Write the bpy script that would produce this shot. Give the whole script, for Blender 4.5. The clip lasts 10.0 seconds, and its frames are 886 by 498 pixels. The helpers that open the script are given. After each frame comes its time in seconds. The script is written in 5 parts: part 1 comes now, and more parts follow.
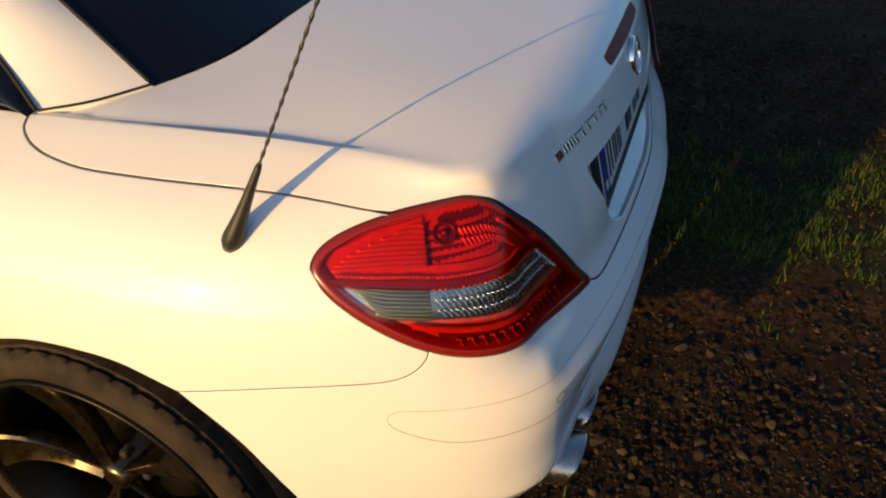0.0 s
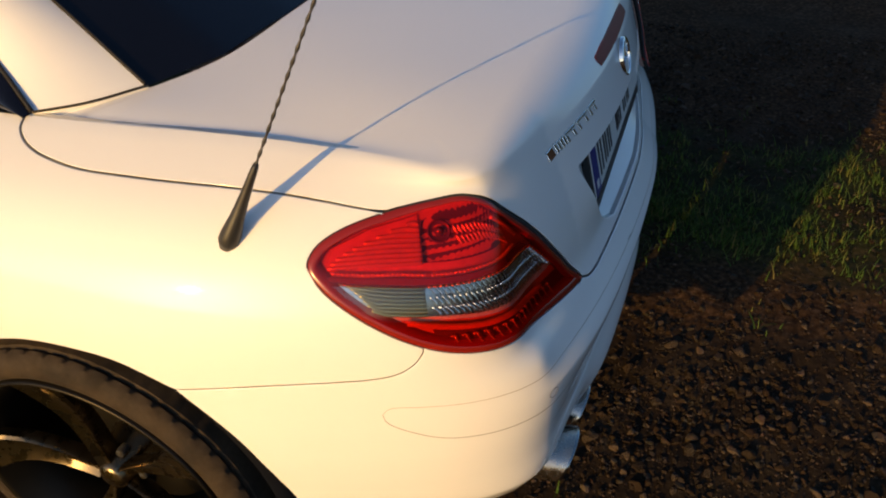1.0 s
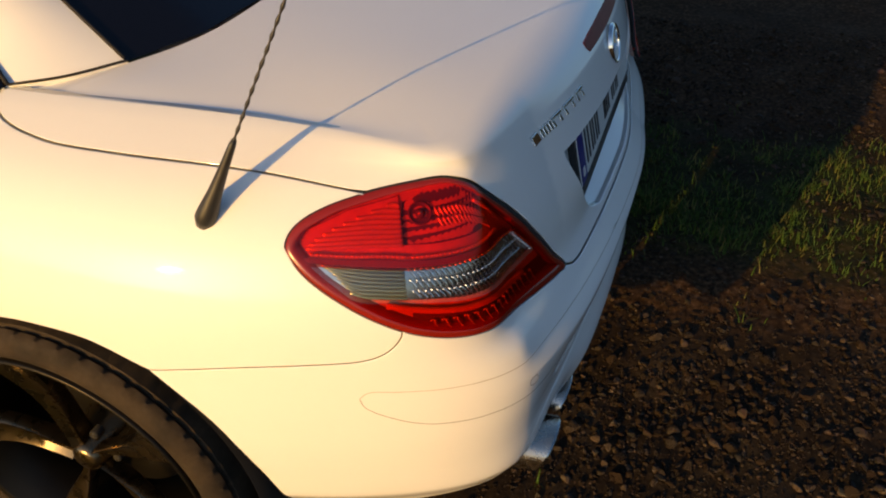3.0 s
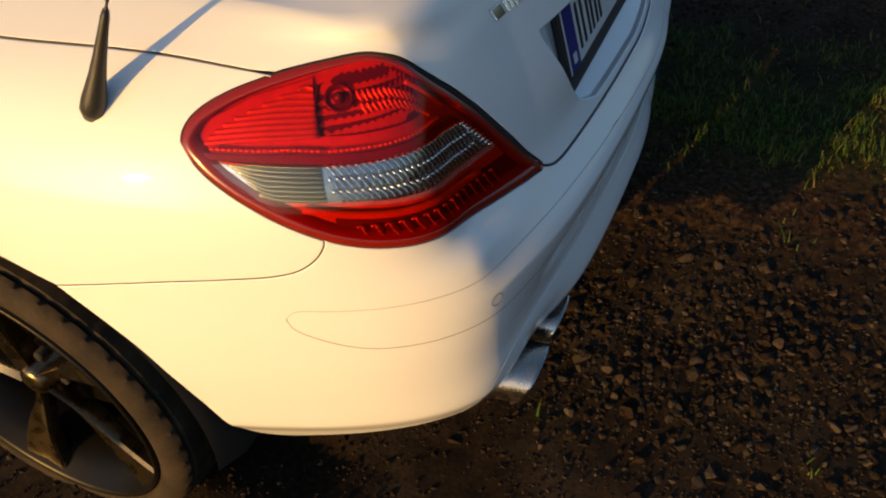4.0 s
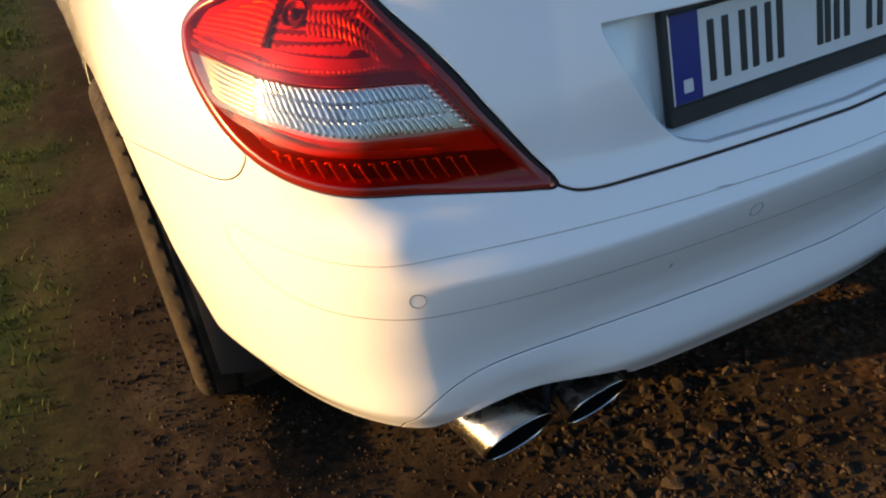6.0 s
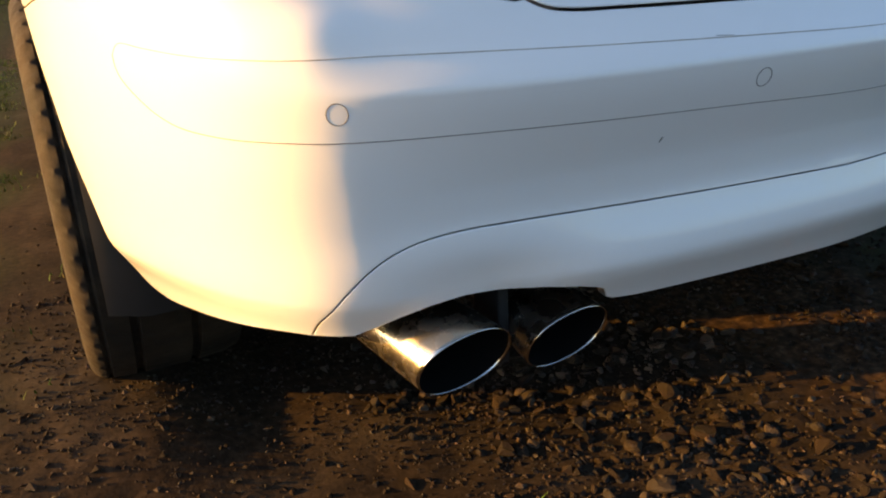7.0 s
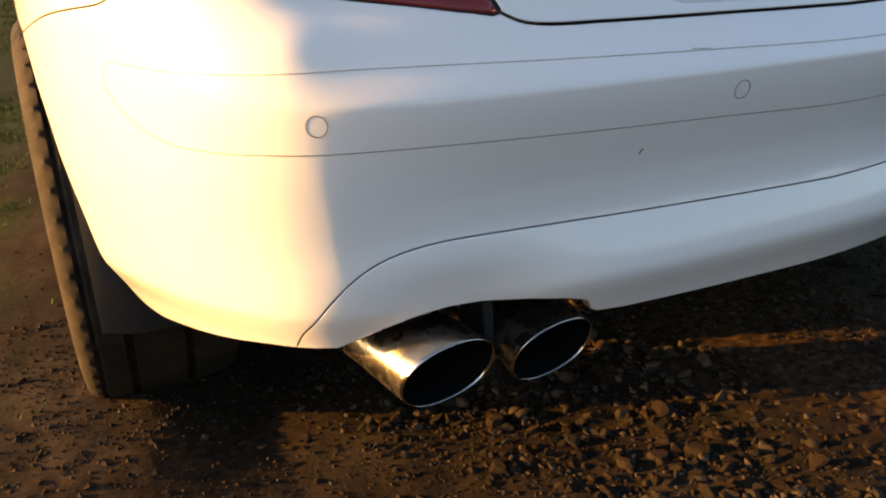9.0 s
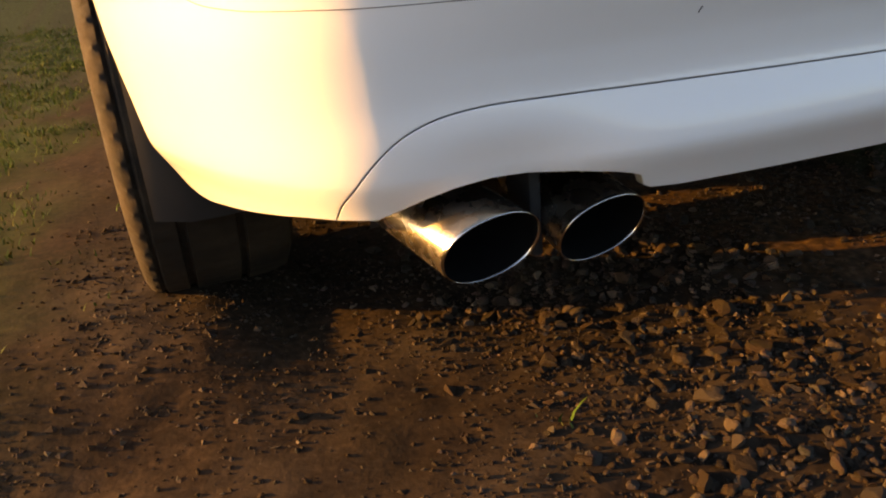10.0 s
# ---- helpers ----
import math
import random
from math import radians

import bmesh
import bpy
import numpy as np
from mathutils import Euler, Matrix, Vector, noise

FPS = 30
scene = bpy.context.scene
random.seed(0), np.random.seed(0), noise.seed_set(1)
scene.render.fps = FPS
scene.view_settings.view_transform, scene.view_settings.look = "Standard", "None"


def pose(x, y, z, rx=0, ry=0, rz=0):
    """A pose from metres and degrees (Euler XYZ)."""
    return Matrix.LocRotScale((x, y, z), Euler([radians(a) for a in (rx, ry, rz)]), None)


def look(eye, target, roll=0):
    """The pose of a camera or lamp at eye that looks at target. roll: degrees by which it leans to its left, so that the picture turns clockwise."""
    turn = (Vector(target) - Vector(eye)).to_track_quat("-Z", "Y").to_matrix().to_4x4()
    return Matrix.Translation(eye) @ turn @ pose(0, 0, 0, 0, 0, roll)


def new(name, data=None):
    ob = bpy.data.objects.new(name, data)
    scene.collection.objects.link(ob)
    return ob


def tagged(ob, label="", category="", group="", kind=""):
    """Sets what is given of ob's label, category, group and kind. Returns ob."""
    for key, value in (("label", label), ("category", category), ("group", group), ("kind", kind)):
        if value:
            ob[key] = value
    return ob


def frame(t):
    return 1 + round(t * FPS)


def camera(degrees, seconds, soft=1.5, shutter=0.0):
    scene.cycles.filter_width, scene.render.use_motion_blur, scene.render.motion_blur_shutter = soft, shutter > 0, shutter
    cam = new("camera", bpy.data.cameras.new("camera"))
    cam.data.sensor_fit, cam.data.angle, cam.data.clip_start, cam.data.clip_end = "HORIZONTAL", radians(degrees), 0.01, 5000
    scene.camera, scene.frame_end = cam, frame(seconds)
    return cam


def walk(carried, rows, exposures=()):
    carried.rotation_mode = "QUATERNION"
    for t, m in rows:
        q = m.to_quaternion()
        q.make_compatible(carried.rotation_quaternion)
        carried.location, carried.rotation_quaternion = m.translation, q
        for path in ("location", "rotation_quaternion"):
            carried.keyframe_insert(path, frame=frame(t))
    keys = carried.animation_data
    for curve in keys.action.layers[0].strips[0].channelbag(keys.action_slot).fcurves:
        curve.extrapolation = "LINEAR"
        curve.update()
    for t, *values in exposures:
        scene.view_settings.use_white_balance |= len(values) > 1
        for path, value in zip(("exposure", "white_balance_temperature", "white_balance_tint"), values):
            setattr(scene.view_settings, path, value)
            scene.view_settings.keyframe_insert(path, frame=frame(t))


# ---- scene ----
# ---- camera ----
cam = camera(58.1, 10.0, soft=2.0)
PATH = [
    (0, (-1.476, -0.108, 1.46), (0.0, 0.549, 0.28), -4.4),
    (0.5, (-1.491, -0.109, 1.457), (0.005, 0.519, 0.287), -4.1),
    (1, (-1.493, -0.109, 1.466), (-0.007, 0.526, 0.288), -4.2),
    (1.5, (-1.498, -0.112, 1.461), (-0.003, 0.526, 0.296), -4.5),
    (2, (-1.496, -0.11, 1.461), (0.006, 0.522, 0.302), -4.3),
    (3.3, (-1.469, -0.127, 1.422), (0.01, 0.488, 0.224), -2.0),
    (3.4, (-1.446, -0.154, 1.403), (0.013, 0.494, 0.198), -3.0),
    (3.5, (-1.421, -0.166, 1.389), (-0.01, 0.466, 0.12), -3.3),
    (4, (-1.309, -0.232, 1.289), (-0.003, 0.524, -0.023), -7.7),
    (4.2, (-1.243, -0.262, 1.232), (0.069, 0.532, -0.052), -8.2),
    (4.5, (-1.149, -0.242, 1.206), (0.173, 0.456, -0.124), -3.6),
    (5, (-1.018, -0.377, 1.164), (0.022, 0.658, -0.196), -7.6),
    (5.2, (-0.967, -0.474, 1.159), (-0.092, 0.771, -0.139), -7.3),
    (6.3, (-0.846, -0.609, 0.93), (-0.253, 1.004, -0.092), -6.6),
    (6.5, (-0.834, -0.582, 0.794), (-0.168, 1.043, -0.163), -2.7),
    (7, (-0.835, -0.585, 0.673), (-0.075, 1.123, -0.039), -3.0),
    (7.5, (-0.821, -0.601, 0.67), (0.002, 1.104, 0.025), -1.7),
    (8, (-0.816, -0.603, 0.66), (-0.05, 1.131, 0.022), -2.9),
    (8.2, (-0.814, -0.605, 0.657), (-0.051, 1.139, 0.044), -2.8),
    (8.5, (-0.816, -0.602, 0.661), (-0.051, 1.135, 0.031), -3.3),
    (9, (-0.814, -0.611, 0.656), (-0.068, 1.132, 0.018), -3.6),
    (9.5, (-0.813, -0.611, 0.633), (-0.12, 1.14, -0.039), -4.4),
    (10, (-0.791, -0.616, 0.578), (-0.237, 1.146, -0.187), -5.5),
]
walk(cam, [(t, look(eye, target, roll)) for t, eye, target, roll in PATH],
     exposures=[(0.0, -0.02, 6200, 8), (2.0, -0.04, 6350, 8), (3.5, -0.03, 6700, 8), (4.5, 0.13, 6800, 7), (5.2, 0.58, 6600, 8), (6.5, 1.12, 7100, 11), (7.5, 1.42, 8000, 14), (9.0, 1.40, 8600, 17), (10.0, 1.58, 9400, 22)])

# ---- daylight: a low warm sun from the car's front left, clear sky ----
SUN_AZIMUTH, SUN_HEIGHT = 17.0, 13.75          # degrees from the car's left towards its front; above the horizon
to_sun = Vector((-math.cos(radians(SUN_AZIMUTH)) * math.cos(radians(SUN_HEIGHT)), math.sin(radians(SUN_AZIMUTH)) * math.cos(radians(SUN_HEIGHT)), math.sin(radians(SUN_HEIGHT))))
sun = new("sun", bpy.data.lights.new("sun", "SUN"))
sun.data.energy, sun.data.angle, sun.data.color = 5.6, radians(0.53), (1.0, 0.55, 0.13)
sun.matrix_world = look(to_sun * 30, (0, 0, 0))
world = bpy.data.worlds.new("sky")
scene.world = world
world.use_nodes = True
sky = world.node_tree.nodes.new("ShaderNodeTexSky")
sky.sky_type, sky.sun_disc, sky.sun_elevation = "NISHITA", False, radians(SUN_HEIGHT)
sky.sun_rotation = math.atan2(to_sun.x, to_sun.y)
sky.air_density, sky.dust_density, sky.ozone_density = 1.0, 2.2, 3.8
backdrop = world.node_tree.nodes["Background"]
backdrop.inputs["Strength"].default_value = 0.15
world.node_tree.links.new(sky.outputs["Color"], backdrop.inputs["Color"])

# ---- materials ----
def shade(name, base, rough=0.5, metal=0.0, spread=0.0, grain=0.0, scale=30.0, bump=0.0, bump_scale=60.0, coat=0.0, coat_rough=0.03, tint=None, wear=0.0, **more):
    """Principled material: base colour, broken by two scales of noise towards tint, with roughness wear and fine relief."""
    m = bpy.data.materials.new(name)
    m.use_nodes = True
    nodes, links = m.node_tree.nodes, m.node_tree.links
    b = nodes["Principled BSDF"]
    b.inputs["Base Color"].default_value = (*base, 1)
    b.inputs["Roughness"].default_value, b.inputs["Metallic"].default_value = rough, metal
    b.inputs["Coat Weight"].default_value, b.inputs["Coat Roughness"].default_value = coat, coat_rough
    for key, value in more.items():
        b.inputs[key.replace("_", " ")].default_value = value
    where = nodes.new("ShaderNodeTexCoord").outputs["Object"]

    def cloud(size, detail=4.0):
        t = nodes.new("ShaderNodeTexNoise")
        t.inputs["Scale"].default_value, t.inputs["Detail"].default_value = size, detail
        links.new(where, t.inputs["Vector"])
        return t.outputs["Fac"]

    def span(src, a, b0, lo, hi):
        r = nodes.new("ShaderNodeMapRange")
        for k, v in zip(("From Min", "From Max", "To Min", "To Max"), (a, b0, lo, hi)):
            r.inputs[k].default_value = v
        links.new(src, r.inputs["Value"])
        return r.outputs["Result"]

    if spread or grain:
        other = tint or tuple(c * 0.5 for c in base)
        mix1, mix2 = nodes.new("ShaderNodeMix"), nodes.new("ShaderNodeMix")
        mix1.data_type = mix2.data_type = "RGBA"
        links.new(span(cloud(scale), 0.35, 0.7, 0, spread), mix1.inputs[0])
        mix1.inputs[6].default_value, mix1.inputs[7].default_value = (*base, 1), (*other, 1)
        links.new(span(cloud(scale * 9), 0.35, 0.7, 0, grain), mix2.inputs[0])
        links.new(mix1.outputs[2], mix2.inputs[6])
        mix2.inputs[7].default_value = (*(c * 0.45 for c in base), 1)
        links.new(mix2.outputs[2], b.inputs["Base Color"])
    if wear:
        links.new(span(cloud(scale * 2.3), 0.3, 0.75, max(rough - wear, 0.02), min(rough + wear, 1)), b.inputs["Roughness"])
    if bump:
        n = nodes.new("ShaderNodeBump")
        n.inputs["Strength"].default_value, n.inputs["Distance"].default_value = bump, 0.002
        links.new(cloud(bump_scale, 6.0), n.inputs["Height"])
        links.new(n.outputs["Normal"], b.inputs["Normal"])
    return m


def lens(name, colour, gloss=0.08):
    """Clear coloured plastic: lets tinted light through and mirrors at its surface."""
    m = bpy.data.materials.new(name)
    m.use_nodes = True
    nodes, links = m.node_tree.nodes, m.node_tree.links
    nodes.remove(nodes["Principled BSDF"])
    clear, shine, mix = (nodes.new("ShaderNode" + k) for k in ("BsdfTransparent", "BsdfGlossy", "MixShader"))
    clear.inputs["Color"].default_value = (*colour, 1)
    shine.inputs["Roughness"].default_value = 0.04
    mix.inputs[0].default_value = gloss
    links.new(clear.outputs[0], mix.inputs[1])
    links.new(shine.outputs[0], mix.inputs[2])
    links.new(mix.outputs[0], nodes["Material Output"].inputs["Surface"])
    return m


WHITE = shade("white_paint", (0.80, 0.80, 0.79), 0.50, spread=0.03, grain=0.01, scale=5, tint=(0.74, 0.71, 0.66), coat=1.0, coat_rough=0.055)
GAP = shade("gap_black", (0.012, 0.011, 0.011), 0.8, spread=0.4, scale=20)
RUBBER = shade("tyre_rubber", (0.022, 0.016, 0.011), 0.85, spread=0.8, grain=0.3, scale=14, tint=(0.062, 0.043, 0.026), bump=0.4, bump_scale=500, wear=0.1, Specular_IOR_Level=0.25)
DARK = shade("black_plastic", (0.016, 0.016, 0.017), 0.45, spread=0.3, scale=25, tint=(0.05, 0.045, 0.04), bump=0.2, bump_scale=400)
ALLOY = shade("dark_alloy", (0.19, 0.145, 0.085), 0.30, metal=1.0, spread=0.4, grain=0.1, scale=18, tint=(0.09, 0.075, 0.055), wear=0.08)
# near-black alloy: the shade inside the wheel is put into its colour
SHADED_RIM = shade("shaded_rim_barrel", (0.022, 0.019, 0.015), 0.4, metal=0.8, spread=0.4, scale=18)
CHROME = shade("chrome", (0.82, 0.82, 0.82), 0.10, metal=1.0, spread=0.08, scale=15, wear=0.04)
STEEL = shade("brushed_steel", (0.66, 0.60, 0.52), 0.27, metal=1.0, spread=0.25, grain=0.1, scale=22, tint=(0.34, 0.27, 0.19), wear=0.07, bump=0.1, bump_scale=300)
TIP_RIM = shade("tip_rim", (0.52, 0.50, 0.47), 0.16, metal=1.0, spread=0.2, scale=40, wear=0.05)
SOOT = shade("exhaust_soot", (0.006, 0.006, 0.006), 1.0, spread=0.3, scale=40, Specular_IOR_Level=0.05)
GLASS = shade("tinted_glass", (0.004, 0.004, 0.007), 0.04, spread=0.2, scale=5, IOR=1.5)
RED_SOLID = shade("red_plastic", (0.22, 0.012, 0.006), 0.25, spread=0.25, scale=30, tint=(0.12, 0.007, 0.004), coat=0.25)
RED_DEEP = shade("deep_red_plastic", (0.16, 0.005, 0.004), 0.12, spread=0.3, scale=40, coat=1.0)
SILVER = shade("silver_plastic", (0.88, 0.86, 0.84), 0.25, metal=0.6, spread=0.15, scale=60)
PALE = shade("pale_reflector", (0.46, 0.47, 0.50), 0.18, metal=1.0, spread=0.5, scale=80)
BOWL = shade("reflector_bowl", (0.13, 0.07, 0.055), 0.25, metal=0.3, spread=0.5, scale=70, tint=(0.12, 0.06, 0.05))
BRAKE_RED = shade("brake_red", (0.16, 0.010, 0.006), 0.45, spread=0.3, scale=40, Specular_IOR_Level=0.2)
RED_LENS = lens("red_lens", (0.96, 0.115, 0.016), 0.035)
DEEP_LENS = lens("dark_red_lens", (0.42, 0.012, 0.012))
CLEAR_LENS = lens("clear_lens", (0.93, 0.93, 0.92))
REFLECTOR = shade("reflector", (0.62, 0.60, 0.60), 0.22, metal=1.0, spread=0.2, scale=60, wear=0.08)
AMBER = shade("amber_reflector", (0.58, 0.49, 0.23), 0.22, metal=0.95, spread=0.4, scale=60, tint=(0.40, 0.27, 0.09))
FACET = shade("dark_facet", (0.10, 0.10, 0.12), 0.16, metal=0.9, spread=0.7, scale=120, tint=(0.45, 0.45, 0.48))
FLUTE = shade("chromed_flute", (0.92, 0.92, 0.94), 0.17, metal=1.0, spread=0.3, scale=90, tint=(0.55, 0.54, 0.56), wear=0.05)
HOUSING = shade("lamp_housing", (0.52, 0.32, 0.26), 0.4, spread=0.5, scale=50)
BLUE = shade("plate_blue", (0.01, 0.02, 0.20), 0.35, spread=0.1, scale=40)
PLATE_WHITE = shade("plate_white", (0.72, 0.72, 0.70), 0.35, spread=0.15, scale=30, tint=(0.5, 0.47, 0.42))
INK = shade("plate_black", (0.02, 0.02, 0.022), 0.4, spread=0.2, scale=40)
SCUFF = shade("scuff_grey", (0.10, 0.09, 0.08), 0.7, spread=0.5, scale=90)

# ---- the car's shape: x to its right, y ahead from the rear bumper, z up ----
def smooth_through(xs, ys, q):
    """Monotone cubic through the knots."""
    xs, ys, q = np.asarray(xs, float), np.asarray(ys, float), np.clip(np.asarray(q, float), xs[0], xs[-1])
    h, d = np.diff(xs), np.diff(ys) / np.diff(xs)
    m = np.zeros(len(xs))
    m[0], m[-1] = d[0], d[-1]
    for i in range(1, len(xs) - 1):
        if d[i - 1] * d[i] > 0:
            a, b = 2 * h[i] + h[i - 1], h[i] + 2 * h[i - 1]
            m[i] = (a + b) / (a / d[i - 1] + b / d[i])
    k = np.clip(np.searchsorted(xs, q, side="right") - 1, 0, len(xs) - 2)
    u = (q - xs[k]) / h[k]
    return ((1 + 2 * u) * (1 - u) ** 2 * ys[k] + u * (1 - u) ** 2 * h[k] * m[k]
            + u * u * (3 - 2 * u) * ys[k + 1] + u * u * (u - 1) * h[k] * m[k + 1])


def round_through(points, count, closed=False):
    """Smooth curve (Catmull-Rom, centripetal) through points, resampled evenly."""
    p = np.asarray(points, float)
    if closed:
        p = np.vstack([p[-1], p, p[0], p[1]])
    else:
        p = np.vstack([2 * p[0] - p[1], p, 2 * p[-1] - p[-2]])
    out = []
    for i in range(1, len(p) - 2):
        a, b, c, d = p[i - 1], p[i], p[i + 1], p[i + 2]
        t0 = 0.0
        t1 = t0 + max(np.linalg.norm(b - a), 1e-6) ** 0.5
        t2 = t1 + max(np.linalg.norm(c - b), 1e-6) ** 0.5
        t3 = t2 + max(np.linalg.norm(d - c), 1e-6) ** 0.5
        for t in np.linspace(t1, t2, 24, endpoint=False):
            a1 = (t1 - t) / (t1 - t0) * a + (t - t0) / (t1 - t0) * b
            a2 = (t2 - t) / (t2 - t1) * b + (t - t1) / (t2 - t1) * c
            a3 = (t3 - t) / (t3 - t2) * c + (t - t2) / (t3 - t2) * d
            b1 = (t2 - t) / (t2 - t0) * a1 + (t - t0) / (t2 - t0) * a2
            b2 = (t3 - t) / (t3 - t1) * a2 + (t - t1) / (t3 - t1) * a3
            out.append((t2 - t) / (t2 - t1) * b1 + (t - t1) / (t2 - t1) * b2)
    out.append(p[-2])
    out = np.array(out)
    run = np.r_[0, np.cumsum(np.linalg.norm(np.diff(out, axis=0), axis=1))]
    q = np.linspace(0, run[-1], count + (1 if closed else 0))
    res = np.column_stack([np.interp(q, run, out[:, k]) for k in range(out.shape[1])])
    return res[:-1] if closed else res


# outline of the body in plan at bumper height, from the middle of the rear to the left and ahead
PLAN = round_through([(0, 0.030), (-0.1, 0.031), (-0.2, 0.034), (-0.35, 0.044), (-0.48, 0.0610), (-0.579, 0.0850), (-0.655, 0.1165), (-0.716, 0.1815),
                      (-0.760, 0.261), (-0.795, 0.349), (-0.8265, 0.450), (-0.852, 0.566), (-0.8675, 0.687), (-0.872, 0.867), (-0.870, 1.1),
                      (-0.862, 1.5), (-0.860, 2.0), (-0.864, 2.6), (-0.872, 3.1), (-0.866, 3.45), (-0.81, 3.72), (-0.69, 3.90), (-0.45, 4.03), (0, 4.085)], 1600)
_k = np.exp(-0.5 * (np.arange(-36, 37) / 11.0) ** 2)          # even out the curve of the corners
_k /= _k.sum()
_long = np.vstack([(PLAN[1:37] * [-1, 1])[::-1], PLAN, (PLAN[-37:-1] * [-1, 1])[::-1]])
PLAN = np.column_stack([np.convolve(_long[:, k], _k, "valid") for k in (0, 1)])
PLAN_S = np.r_[0, np.cumsum(np.linalg.norm(np.diff(PLAN, axis=0), axis=1))]
_t = np.gradient(PLAN, axis=0)
_t /= np.linalg.norm(_t, axis=1)[:, None]
PLAN_N = np.column_stack([-_t[:, 1], _t[:, 0]])          # points outwards
PLAN_N *= np.where((PLAN_N * (PLAN - [0, 2])).sum(1) > 0, 1, -1)[:, None]

# how far the skin stands in from that outline, by height: rear, flank
REAR_Z = (0.245, 0.265, 0.285, 0.305, 0.318, 0.33, 0.345, 0.36, 0.38, 0.40, 0.42, 0.45, 0.47, 0.50, 0.54, 0.554, 0.563, 0.575, 0.588, 0.600, 0.612, 0.625, 0.65, 0.70, 0.75, 0.80, 0.82, 0.84, 0.855, 0.87, 0.885, 0.895, 0.905, 0.913, 0.919, 0.923, 0.925)
REAR_D = (0.066, 0.054, 0.043, 0.032, 0.024, 0.017, 0.012, 0.014, 0.021, 0.029, 0.034, 0.032, 0.027, 0.017, 0.005, 0.003, 0.008, 0.0165, 0.027, 0.036, 0.044, 0.051, 0.060, 0.069, 0.082, 0.100, 0.1075, 0.115, 0.121, 0.1285, 0.138, 0.1465, 0.158, 0.1705, 0.184, 0.197, 0.2120)
SIDE_Z = (0.245, 0.265, 0.285, 0.305, 0.318, 0.33, 0.345, 0.37, 0.40, 0.44, 0.49, 0.54, 0.60, 0.65, 0.70, 0.75, 0.80, 0.83, 0.85, 0.87, 0.885, 0.900, 0.912, 0.920, 0.925)
SIDE_D = (0.062, 0.053, 0.044, 0.035, 0.028, 0.021, 0.014, 0.010, 0.007, 0.003, 0.000, 0.000, 0.003, 0.007, 0.014, 0.029, 0.053, 0.076, 0.096, 0.122, 0.148, 0.180, 0.208, 0.228, 0.244)


# the lid's upper edge: run, then x, y, z; it sinks towards the lamps
LID_RIM = [(0.0, 0.0, 0.224, 0.9260), (0.1, -0.097, 0.2255, 0.9260), (0.2, -0.191, 0.230, 0.9255), (0.3, -0.284, 0.236, 0.9245), (0.4, -0.372, 0.243, 0.9220), (0.48, -0.438, 0.248, 0.9185),
           (0.54, -0.486, 0.251, 0.9150), (0.59, -0.524, 0.254, 0.9115), (0.63, -0.552, 0.259, 0.909), (0.665, -0.574, 0.2675, 0.9075), (0.70, -0.585, 0.283, 0.9075), (0.74, -0.594, 0.305, 0.909),
           (0.80, -0.5985, 0.341, 0.9115), (0.88, -0.5995, 0.396, 0.915), (0.98, -0.6025, 0.467, 0.918), (1.08, -0.606, 0.544, 0.9215), (1.2, -0.613, 0.640, 0.924), (1.4, -0.625, 0.806, 0.925),
           (1.578, -0.6285, 0.978, 0.925)]
_rim = round_through(LID_RIM, 500)


SKEW = 0.075


